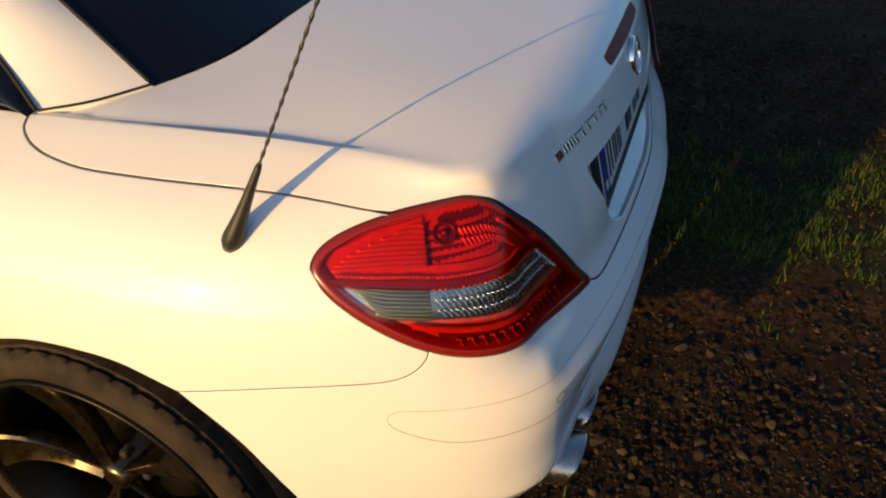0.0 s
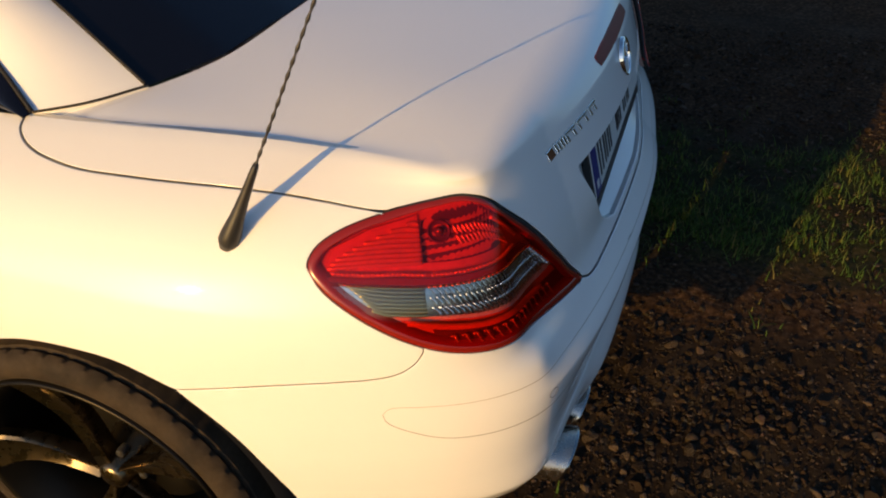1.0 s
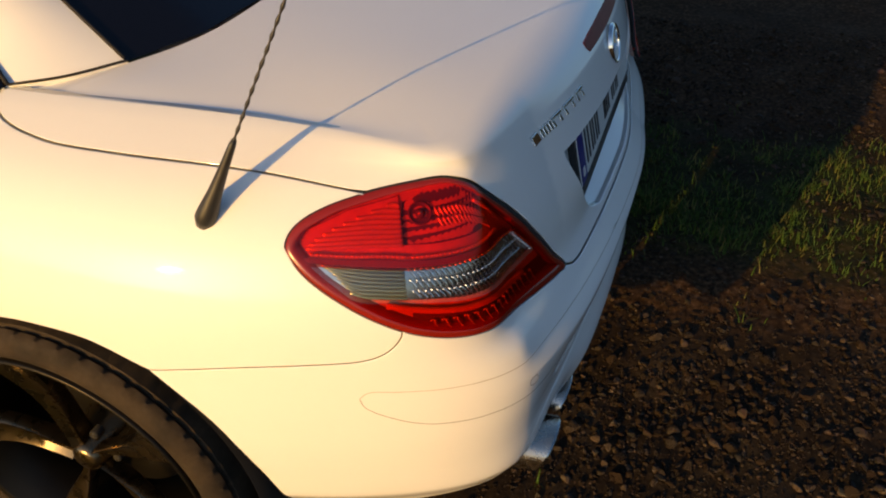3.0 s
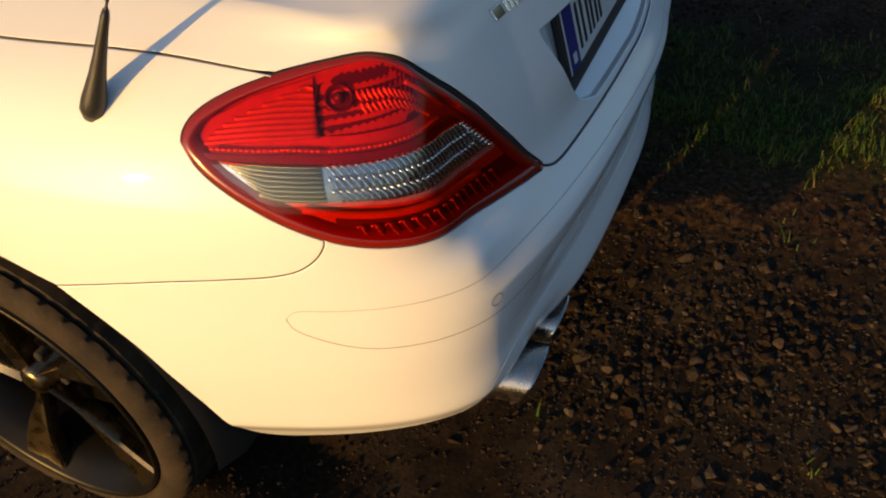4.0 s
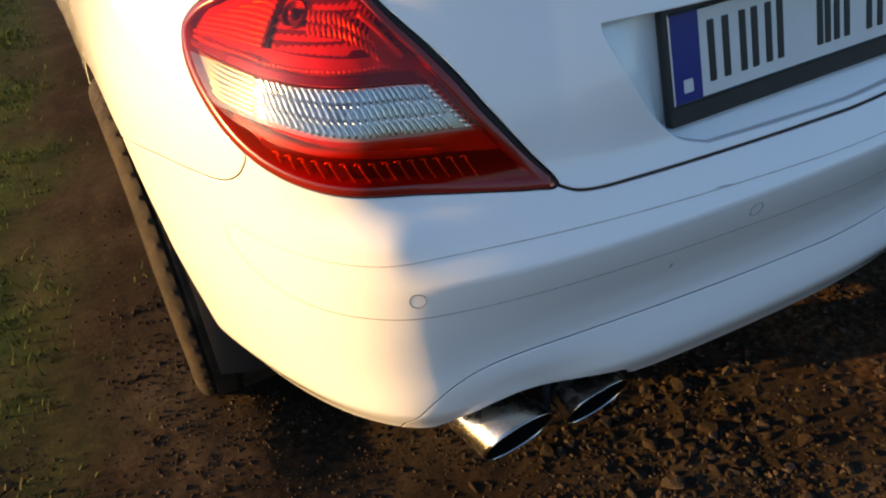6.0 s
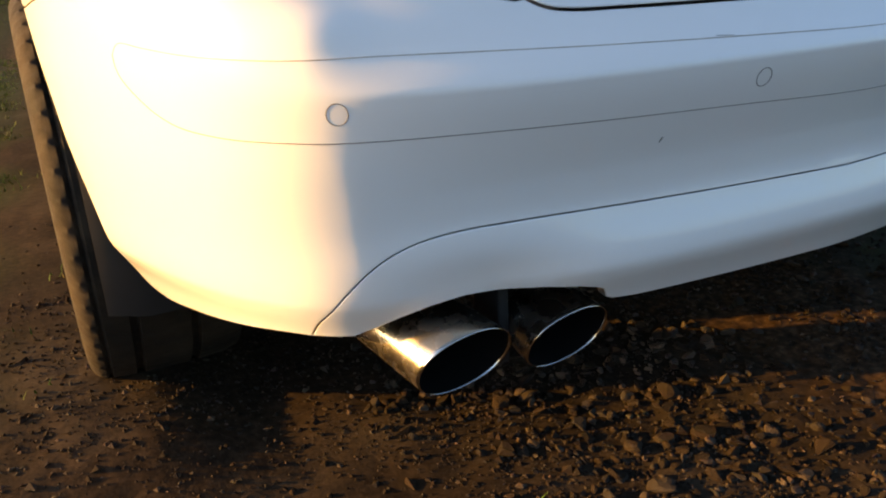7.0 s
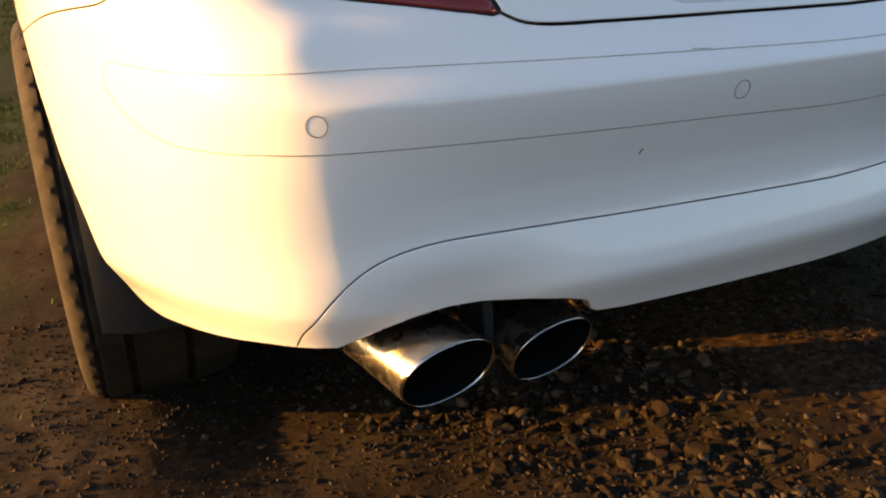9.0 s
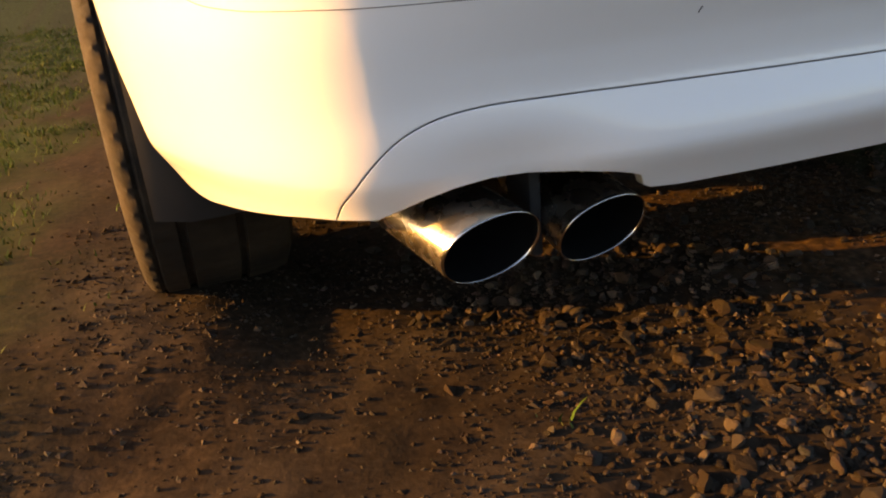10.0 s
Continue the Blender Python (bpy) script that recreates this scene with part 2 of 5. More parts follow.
def skin(s, z, out=0.0):
    """Place on the car's side or rear: s runs round the plan from the middle of the rear to the left (minus: to the right), z is the height."""
    s, z = np.broadcast_arrays(np.asarray(s, float), np.asarray(z, float))
    a = np.abs(s)
    p = np.column_stack([np.interp(a.ravel(), PLAN_S, PLAN[:, k]) for k in (0, 1)])
    n = np.column_stack([np.interp(a.ravel(), PLAN_S, PLAN_N[:, k]) for k in (0, 1)])
    n /= np.linalg.norm(n, axis=1)[:, None]
    w = np.clip((np.degrees(np.arctan2(-n[:, 0], np.abs(n[:, 1]))) - 8) / 62, 0, 1)
    w = w * w * (3 - 2 * w)
    zz = z.ravel()
    ang = np.degrees(np.arctan2(-n[:, 0], np.abs(n[:, 1])))
    ledge = np.exp(-((zz - 0.575) / 0.055) ** 4)         # the bumper's ledge fades out round the corner
    ledge = np.where(zz < 0.575, np.maximum(ledge, 0.85), ledge)
    w3 = np.clip((ang - 2) / (25 + 8 * np.clip((zz - 0.46) / 0.10, 0, 1)), 0, 1)
    w = w + (w3 * w3 * (3 - 2 * w3) - w) * ledge * 0.8
    high = np.clip((zz - 0.872) / 0.03, 0, 1)            # above the lamps the corner is tighter
    w2 = np.clip((np.degrees(np.arctan2(-n[:, 0], np.abs(n[:, 1]))) - 40) / 42, 0, 1)
    w = w + (w2 * w2 * (3 - 2 * w2) - w) * high
    d = (1 - w) * smooth_through(REAR_Z, REAR_D, zz) + w * smooth_through(SIDE_Z, SIDE_D, zz) - out
    tuck = np.clip((0.52 - zz) / 0.18, 0, 1)             # the lower apron stands in a little
    d = d + tuck * tuck * (3 - 2 * tuck) * 0.012 / (1 + np.exp((a.ravel() - 0.50) / 0.08))
    notch = np.clip((0.40 - zz) / 0.06, 0, 1)            # and draws in above the exhaust tips
    d = d + 0.020 * notch * notch * (3 - 2 * notch) * np.exp(-((a.ravel() - 0.50) / 0.10) ** 2)
    lid_bow = np.clip((zz - 0.64) / 0.08, 0, 1) * np.clip(1 - (p[:, 0] / 0.42) ** 2, 0, 1) * np.clip((0.925 - zz) / 0.06, 0, 1)
    d = d - 0.026 * lid_bow * (p[:, 1] < 1)
    q = np.column_stack([p - n * d[:, None], zz])
    # near the top the skin runs up to the lid's edge
    u = np.clip((zz - 0.850) / 0.075, 0, 1) * (a.ravel() < 1.6)
    if np.any(u > 0):
        top_d = (1 - w) * REAR_D[-1] + w * SIDE_D[-1]
        top = np.column_stack([p - n * top_d[:, None], np.full(len(zz), 0.925)])
        edge = np.column_stack([np.interp(a.ravel(), _rim[:, 0], _rim[:, k]) for k in (1, 2, 3)])
        q = q + (edge - top) * (u * u * (1.6 - 0.6 * u) * np.clip((1.7 - a.ravel()) / 0.12, 0, 1))[:, None]
    q[:, 0] *= np.where(s.ravel() < 0, -1, 1)
    off = np.clip(q[:, 0], 0, 0.62)                      # the off side of the rear draws in a little sooner
    q[:, 1] += SKEW * off * np.clip(off / 0.2, 0, 1) * np.clip((0.87 - zz) / 0.25, 0, 1) * np.clip((1.1 - q[:, 1]) / 0.7, 0, 1)
    return q.reshape(*s.shape, 3)


def skin_normal(s, z):
    e = 1e-3
    du = skin(np.asarray(s) + e, z) - skin(np.asarray(s) - e, z)
    z0, z1 = np.maximum(np.asarray(z) - e, 0.245), np.minimum(np.asarray(z) + e, 0.925)
    n = np.cross(skin(s, z1) - skin(s, z0), du)
    n = n / np.linalg.norm(n, axis=-1)[..., None]
    return n


def s_of(y, flank=True):
    """Run of the plan at which the flank has that y."""
    i = np.argmin(np.abs(PLAN[:1200, 1] - y))
    return PLAN_S[i]

# ---- building tools ----
from mathutils.geometry import delaunay_2d_cdt

ARC_Z = np.array(SIDE_Z)
ARC_V = np.r_[0, np.cumsum(np.hypot(np.diff(SIDE_Z), np.diff(SIDE_D)))]


def v_of(z):
    return np.interp(z, ARC_Z, ARC_V)


def z_of(v):
    return np.interp(v, ARC_V, ARC_Z)


def inside(points, loop):
    x, y = points[:, 0], points[:, 1]
    res = np.zeros(len(points), bool)
    a, b = loop, np.roll(loop, -1, axis=0)
    for (x0, y0), (x1, y1) in zip(a, b):
        if y0 != y1:
            res ^= ((y0 > y) != (y1 > y)) & (x < (x1 - x0) * (y - y0) / (y1 - y0) + x0)
    return res


def area(loop):
    x, y = loop[:, 0], loop[:, 1]
    return 0.5 * np.sum(x * np.roll(y, -1) - np.roll(x, -1) * y)


def inset(loop, d):
    """Loop moved inwards (of an anticlockwise loop) by d."""
    t = np.roll(loop, -1, axis=0) - np.roll(loop, 1, axis=0)
    t /= np.maximum(np.linalg.norm(t, axis=1), 1e-9)[:, None]
    return loop + d * np.column_stack([-t[:, 1], t[:, 0]])


def even(points, step, closed=True):
    """Straight lines between points, cut into even steps, corners kept."""
    p = np.asarray(points, float)
    q = np.vstack([p, p[:1]]) if closed else p
    out = []
    for a, b in zip(q[:-1], q[1:]):
        k = max(1, int(round(np.linalg.norm(b - a) / step)))
        out += [a + (b - a) * i / k for i in range(k)]
    if not closed:
        out.append(q[-1])
    return np.array(out)


def mesh_of(name, verts, faces, material, normals=None, smooth=True):
    me = bpy.data.meshes.new(name)
    me.from_pydata([tuple(v) for v in verts], [], [tuple(int(i) for i in f) for f in faces])
    me.materials.append(material)
    if smooth:
        me.polygons.foreach_set("use_smooth", [True] * len(me.polygons))
    me.update()
    if normals is not None:
        me.normals_split_custom_set_from_vertices([tuple(n) for n in normals])
    return me


def part(name, source, material, parent, label=""):
    """One mesh object under a thing or a part; source is a bmesh or a mesh."""
    if isinstance(source, bmesh.types.BMesh):
        me = bpy.data.meshes.new(name)
        source.to_mesh(me)
        source.free()
        me.materials.append(material)
    else:
        me = source
    ob = new(name, me)
    if material is WHITE:
        ob.cycles.shadow_terminator_geometry_offset = 0.1
    if parent is not None:
        ob.parent = parent
    return tagged(ob, label=label)


def thing(name, label, category, group="", at=(0, 0, 0)):
    ob = new(name)
    ob.location = at
    ob.empty_display_size = 0.1
    return tagged(ob, label, category, group)


def sheet(name, loop, fn, normal, material, step=0.014, gap=0.0018, thick=0.012, holes=(), mirror=False, smooth_edge=0.0025, flush=None):
    """A panel: the inside of a loop of the plane (u, v), laid by fn(u, v, out), with rolled edges of some thickness."""
    loops = [np.asarray(loop, float)] + [np.asarray(h, float) for h in holes]
    loops = [l if (area(l) > 0) == (k == 0) else l[::-1] for k, l in enumerate(loops)]
    top = [inset(l, gap + smooth_edge) for l in loops]
    rim = [inset(l, gap) for l in loops]
    if flush is not None:                                # no gap along that height
        for k in (top[0], rim[0]):
            k[:, 1] = np.where(loops[0][:, 1] > flush - 1e-6, flush, k[:, 1])
    lo, hi = top[0].min(0), top[0].max(0)
    gx, gy = np.meshgrid(np.arange(lo[0], hi[0], step), np.arange(lo[1], hi[1], step))
    gx = gx + (np.arange(len(gx)) % 2 * step / 2)[:, None]
    pts = np.column_stack([gx.ravel(), gy.ravel()])
    guard = inset(top[0], step * 0.55)
    keep = inside(pts, guard) & inside(pts, top[0])
    for h in top[1:]:
        keep &= ~inside(pts, inset(h, step * 0.55)) & ~inside(pts, h)
    pts = pts[keep]
    flat = np.vstack(top)
    edges, base = [], 0
    for l in top:
        edges += [(base + i, base + (i + 1) % len(l)) for i in range(len(l))]
        base += len(l)
    res = delaunay_2d_cdt([Vector(p) for p in np.vstack([flat, pts])], edges, [], 0, 1e-7)
    uv = np.array([tuple(p) for p in res[0]])
    tri = np.array([f for f in res[2] if len(f) == 3])
    mid = uv[tri].mean(1)
    ok = inside(mid, top[0])
    for h in top[1:]:
        ok &= ~inside(mid, h)
    tri = tri[ok]
    a, b, c = uv[tri[:, 0]], uv[tri[:, 1]], uv[tri[:, 2]]
    turn = (b[:, 0] - a[:, 0]) * (c[:, 1] - a[:, 1]) - (b[:, 1] - a[:, 1]) * (c[:, 0] - a[:, 0])
    tri = tri[np.abs(turn) > 1e-12]
    turn = turn[np.abs(turn) > 1e-12]
    tri[turn < 0] = tri[turn < 0][:, ::-1]
    verts, norms = [fn(uv[:, 0], uv[:, 1], 0.0)], [normal(uv[:, 0], uv[:, 1])]
    faces = [list(f) for f in tri]
    count = len(uv)
    for t0, r0 in zip(top, rim):
        n = len(t0)
        ra, na = fn(t0[:, 0], t0[:, 1], 0.0), normal(t0[:, 0], t0[:, 1])
        rb = fn(r0[:, 0], r0[:, 1], -0.0012)
        rc = fn(r0[:, 0], r0[:, 1], -thick)
        side = rb - ra
        side /= np.maximum(np.linalg.norm(side, axis=1), 1e-9)[:, None]
        nb = na + side
        nb /= np.linalg.norm(nb, axis=1)[:, None]
        verts += [ra, rb, rb, rc]
        norms += [na, nb, side, side]
        for i in range(n):
            j = (i + 1) % n
            for k in (0, 2):
                o = count + k * n
                faces.append([o + j, o + i, o + n + i, o + n + j])
        count += 4 * n
    verts, norms = np.vstack(verts), np.vstack(norms)
    # outwards is where the normals point
    f0 = tri[len(tri) // 2]
    up = np.cross(verts[f0[1]] - verts[f0[0]], verts[f0[2]] - verts[f0[0]])
    flip = np.dot(up, norms[f0[0]]) < 0
    if mirror:
        verts, norms, flip = verts * [-1, 1, 1], norms * [-1, 1, 1], not flip
    if flip:
        faces = [f[::-1] for f in faces]
    return mesh_of(name, verts, faces, material, norms)


def on_skin(u, v, out=0.0):
    return skin(u, z_of(v), out)


def skin_up(u, v):
    return skin_normal(u, z_of(v))


def sv(points):
    p = np.asarray(points, float)
    return np.column_stack([p[:, 0], v_of(p[:, 1])])


def both(points):
    """A run from the left across the middle to the right, out of its left half (which ends at the middle)."""
    p = np.asarray(points, float)
    q = p[::-1] * [-1, 1]
    return np.vstack([p, q[1:] if abs(p[-1, 0]) < 1e-9 else q])


def curve(points, count, closed=False):
    return round_through(points, count, closed)


def grid_mesh(name, rows, material, closed_u=False, closed_v=False, smooth=True):
    """Quads over an array of points [i][j]."""
    rows = np.asarray(rows, float)
    n, m = rows.shape[:2]
    faces = []
    for i in range(n if closed_u else n - 1):
        for j in range(m if closed_v else m - 1):
            a, b = i, (i + 1) % n
            c, d = j, (j + 1) % m
            faces.append((a * m + c, a * m + d, b * m + d, b * m + c))
    return mesh_of(name, rows.reshape(-1, 3), faces, material, smooth=smooth)


def cord(points, radius, material, name, parent, label="", sides=10, taper=None):
    """A round bar along points."""
    p = np.asarray(points, float)
    t = np.gradient(p, axis=0)
    t /= np.linalg.norm(t, axis=1)[:, None]
    ref = np.array([0.3, 0.9, 0.2])
    a = np.cross(t, ref)
    a /= np.linalg.norm(a, axis=1)[:, None]
    b = np.cross(t, a)
    r = np.full(len(p), radius) if taper is None else np.asarray(taper)
    rows = [[p[i] + r[i] * (math.cos(q) * a[i] + math.sin(q) * b[i]) for q in np.linspace(0, 2 * math.pi, sides, endpoint=False)] for i in range(len(p))]
    me = grid_mesh(name, rows, material, closed_v=True)
    bm = bmesh.new()
    bm.from_mesh(me)
    bmesh.ops.holes_fill(bm, edges=[e for e in bm.edges if e.is_boundary], sides=0)
    bmesh.ops.recalc_face_normals(bm, faces=bm.faces)
    bm.to_mesh(me)
    bm.free()
    return part(name, me, material, parent, label)


def box(lo, hi, bevel=0.0):
    bm = bmesh.new()
    bmesh.ops.create_cube(bm, size=1)
    lo, hi = Vector(lo), Vector(hi)
    for v in bm.verts:
        v.co = Vector(((lo[k] + hi[k]) / 2 + v.co[k] * (hi[k] - lo[k])) for k in range(3))
    if bevel:
        bmesh.ops.bevel(bm, geom=bm.edges[:], offset=bevel, segments=2, affect="EDGES", profile=0.6)
    return bm


def lathe(name, profile, material, turns=96, mid=(0, 0, 0), wobble=None):
    """Profile of (x, r) turned about the x axis through mid."""
    rows = []
    for k in range(turns):
        a = 2 * math.pi * k / turns
        rows.append([(mid[0] + x, mid[1] + (r if wobble is None else r - wobble(k, i)) * math.cos(a), mid[2] + (r if wobble is None else r - wobble(k, i)) * math.sin(a)) for i, (x, r) in enumerate(profile)])
    me = grid_mesh(name, rows, material, closed_u=True)
    bm = bmesh.new()
    bm.from_mesh(me)
    bmesh.ops.recalc_face_normals(bm, faces=bm.faces)
    bm.to_mesh(me)
    bm.free()
    return me


# ---- the car ----
car = thing("car", "white two-seat hardtop convertible car parked on gravel", "car")
car.matrix_basis = Matrix.Translation((0, 0.044, 0)) @ Matrix.Rotation(0.03, 4, "Z") @ Matrix.Translation((0, -0.044, 0))

# lines of the left rear in run and height
LAMP = [(1.003, 0.8155), (0.990, 0.836), (0.946, 0.854), (0.885, 0.866), (0.800, 0.875), (0.740, 0.8765), (0.704, 0.869), (0.660, 0.853), (0.612, 0.824), (0.562, 0.778), (0.520, 0.724), (0.478, 0.668),
        (0.446, 0.6225), (0.476, 0.6250), (0.532, 0.634), (0.600, 0.644), (0.680, 0.656), (0.745, 0.667), (0.800, 0.681), (0.844, 0.6975), (0.900, 0.727), (0.950, 0.760), (0.988, 0.793)]
LAMP_LOOP = curve(sv(LAMP), 220, closed=True)
GAP_LINE = [(0.885, 0.866), (0.996, 0.881), (1.108, 0.8875), (1.304, 0.8905), (1.42, 0.892), (1.47, 0.8955), (1.51, 0.900), (1.545, 0.907), (1.569, 0.916), (1.578, 0.925)]
LID_LOW = [(0.446, 0.6225), (0.427, 0.6135), (0.402, 0.609), (0.335, 0.607), (0.200, 0.605), (0.0, 0.602)]
SEAM = [(0.844, 0.697), (0.860, 0.675), (0.882, 0.661), (0.910, 0.654), (0.984, 0.650), (1.068, 0.645), (1.152, 0.635), (1.226, 0.624)]
ARCH_REAR = [(1.226, 0.624), (1.150, 0.535), (1.095, 0.420), (1.064, 0.330)]
ARCH_TOP = [(1.226, 0.624), (1.315, 0.662), (1.400, 0.671), (1.485, 0.668), (1.570, 0.650)]
LOW_SEAM = [(0.706, 0.300), (0.690, 0.319), (0.669, 0.337), (0.644, 0.362), (0.616, 0.385), (0.587, 0.399), (0.558, 0.406), (0.520, 0.4095), (0.460, 0.4095), (0.300, 0.406), (0.0, 0.399)]
BOTTOM = [(1.064, 0.330), (1.064, 0.312), (1.056, 0.294), (1.040, 0.281), (1.000, 0.274), (0.939, 0.279), (0.880, 0.285), (0.800, 0.294), (0.750, 0.299), (0.706, 0.300)]

CUTOUT = [(0.706, 0.300), (0.650, 0.300), (0.624, 0.309), (0.592, 0.320), (0.560, 0.328), (0.520, 0.333), (0.480, 0.333), (0.428, 0.328), (0.385, 0.321), (0.364, 0.3155), (0.354, 0.311), (0.350, 0.304), (0.346, 0.297), (0.336, 0.292), (0.300, 0.289), (0.0, 0.284)]


def lamp_run(a, b):
    """Stretch of the lamp's outline between two of its marks, going down the list."""
    i, j = (np.argmin(np.linalg.norm(LAMP_LOOP - sv([LAMP[k]])[0], axis=1)) for k in (a, b))
    return LAMP_LOOP[i:j + 1] if i <= j else np.vstack([LAMP_LOOP[i:], LAMP_LOOP[:j + 1]])


lid_low = curve(sv(LID_LOW), 50)
seam = curve(sv(SEAM), 50)
arch_rear = curve(sv(ARCH_REAR), 34)
low_seam = curve(sv(LOW_SEAM), 90)
bottom = curve(sv(BOTTOM), 40)
gap_line = curve(sv(GAP_LINE), 80)

# bumper: from the middle of the lid's edge to the lamp, the seam, the arch, the bottom and the seam of its lower part
half = np.vstack([lid_low[::-1], lamp_run(12, 19)[1:], seam[1:], arch_rear[1:], bottom[1:], low_seam[1:]])
bumper_loop = np.vstack([half[:-1], (half[::-1] * [-1, 1])[:-1]])
bumper = part("bumper", sheet("bumper", even(bumper_loop, 0.012), on_skin, skin_up, WHITE, step=0.010, gap=0.0006, thick=0.016, smooth_edge=0.0015), WHITE, car, "white rear bumper skin")
apron = np.vstack([low_seam[::-1], even(sv(CUTOUT), 0.012, closed=False)[1:]])
apron_loop = np.vstack([apron[:-1], (apron[::-1] * [-1, 1])[:-1]])
part("apron", sheet("apron", even(apron_loop, 0.012), on_skin, skin_up, WHITE, gap=0.0006, thick=0.016, smooth_edge=0.0015), WHITE, car, "white lower bumper apron")

# quarter panels
S_DOOR = s_of(1.62)
top_front = sv([(1.578, 0.925), (S_DOOR, 0.925)])
arch_top = curve(sv(ARCH_TOP), 40)
hub_v = v_of(0.33)
arch_front = curve(sv([(1.570, 0.650), (1.66, 0.600), (1.735, 0.520), (1.775, 0.420), (1.785, 0.305)]), 40)
quarter = np.vstack([lamp_run(19, 22), lamp_run(0, 3)[:], gap_line[3:], even(top_front, 0.02, closed=False)[1:], even(sv([(S_DOOR, 0.925), (S_DOOR, 0.305)]), 0.02, closed=False)[1:],
                     arch_front[::-1], arch_top[::-1][1:], seam[::-1][1:-1]])
for side in (False, True):
    part("quarter_panel", sheet("quarter_panel", even(quarter, 0.012), on_skin, skin_up, WHITE, gap=0.0010, thick=0.014, mirror=side, smooth_edge=0.0015), WHITE, car, "white rear quarter panel")

# boot lid: rear face with the plate's recess, and deck
RECESS = [(0.362, 0.783), (0.350, 0.754), (0.320, 0.695), (0.297, 0.661), (0.272, 0.637), (0.232, 0.622), (0.0, 0.616)]
recess_half = np.vstack([curve(sv(RECESS[:6]), 40), sv(RECESS[6:])])
recess_loop = np.vstack([recess_half[:-1], (recess_half[::-1] * [-1, 1])])
recess_loop = even(recess_loop, 0.012)
lid_half = np.vstack([lid_low[::-1], lamp_run(3, 12)[::-1][1:-1], gap_line[2:]])
top_edge = even(sv([(1.578, 0.925), (0.0, 0.925)]), 0.014, closed=False)
lid_left = np.vstack([lid_half, top_edge[1:]])
lid_loop = np.vstack([lid_left[:-1], (lid_left[::-1] * [-1, 1])[:-1]])
lid = part("boot_lid", sheet("boot_lid", even(lid_loop, 0.012), on_skin, skin_up, WHITE, gap=0.0026, thick=0.012, holes=[recess_loop], flush=v_of(0.925)), WHITE, car, "white boot lid")

rim_run = skin(np.linspace(0, 1.578, 400), 0.925)
GLASS_BASE = [(0, 0.714), (-0.18, 0.722), (-0.379, 0.750), (-0.507, 0.821), (-0.580, 0.895), (rim_run[-1][0], rim_run[-1][1])]


# deck: a smooth crowned sheet that meets the lid's edge
def terms(x, y):
    a, b = (x / 0.6) ** 2, (y - 0.2) / 0.75
    return np.column_stack([a ** i * b ** k for i in range(5) for k in range(5)])


fit_x = np.r_[rim_run[:, 0], np.tile(np.linspace(0, 0.5, 11), 14)]
fit_y = np.r_[rim_run[:, 1], np.repeat(np.linspace(0.31, 0.95, 14), 11)]
inner = np.clip(1 - (fit_x / 0.615) ** 2, 0, 1)
lean = np.clip((fit_y - 0.23) / 0.53, 0, 1)
fit_z = 0.926 - 0.018 * (1 - np.clip((fit_y - 0.235) / 0.33, 0, 1)) ** 2 * np.abs(fit_x / 0.6) ** 3 + 0.029 * lean * (2 - lean) * inner
fit_z[:len(rim_run)] = rim_run[:, 2]
pull = np.r_[np.full(len(rim_run), 6.0), np.full(len(fit_x) - len(rim_run), 1.0)]
CROWN = np.linalg.lstsq(terms(fit_x, fit_y) * pull[:, None], fit_z * pull, rcond=None)[0]
rim_miss = rim_run[:, 2] - terms(rim_run[:, 0], rim_run[:, 1]) @ CROWN


def deck(x, y):
    x, y = np.asarray(x, float), np.asarray(y, float)
    d2 = (np.abs(x)[:, None] + rim_run[None, :, 0]) ** 2 + (y[:, None] - rim_run[None, :, 1]) ** 2
    near = d2.argmin(1)
    far = np.sqrt(d2[np.arange(len(x)), near])
    z = terms(x, y) @ CROWN + rim_miss[near] * np.exp(-(far / 0.05) ** 2)
    side = np.clip((y - 0.27) / 0.32, 0, 1)             # the crest along the flank stands proud of the deck
    ridge = np.sqrt(d2[:, 160:].min(1))
    z = z - 0.0055 * (1 - np.exp(-(ridge / 0.013) ** 1.6)) * np.exp(-(ridge / 0.20) ** 2) * side * side * (3 - 2 * side)
    return np.column_stack([x, y, z])


base_line = curve(GLASS_BASE, 60)
k0 = 160                                                 # the corner of the lid's edge
wu = np.sin(np.linspace(-1, 1, 171) * math.pi / 2)
wv = np.linspace(0, 1, 111)
rear_x = np.interp(np.abs(wu), np.linspace(0, 1, k0 + 1), rim_run[:k0 + 1, 0]) * np.where(wu > 0, -1, 1)
rear = np.column_stack([rear_x, np.interp(np.abs(wu), np.linspace(0, 1, k0 + 1), rim_run[:k0 + 1, 1])])
front = np.column_stack([np.interp(np.abs(wu), np.linspace(0, 1, 60), base_line[:, 0]) * np.where(wu > 0, -1, 1), np.interp(np.abs(wu), np.linspace(0, 1, 60), base_line[:, 1])])
flank = np.column_stack([np.interp(wv, np.linspace(0, 1, 400 - k0), rim_run[k0:, k]) for k in (0, 1)])
grid = np.zeros((len(wv), len(wu), 2))
for i, v in enumerate(wv):
    c = (wu + 1) / 2
    l, r = flank[i], flank[i] * [-1, 1]
    bl, br, fl, fr = flank[0], flank[0] * [-1, 1], flank[-1], flank[-1] * [-1, 1]
    lin = (1 - v) * rear + v * front + (1 - c)[:, None] * l + c[:, None] * r
    grid[i] = lin - (1 - v) * ((1 - c)[:, None] * bl + c[:, None] * br) - v * ((1 - c)[:, None] * fl + c[:, None] * fr)
flat = grid.reshape(-1, 2)
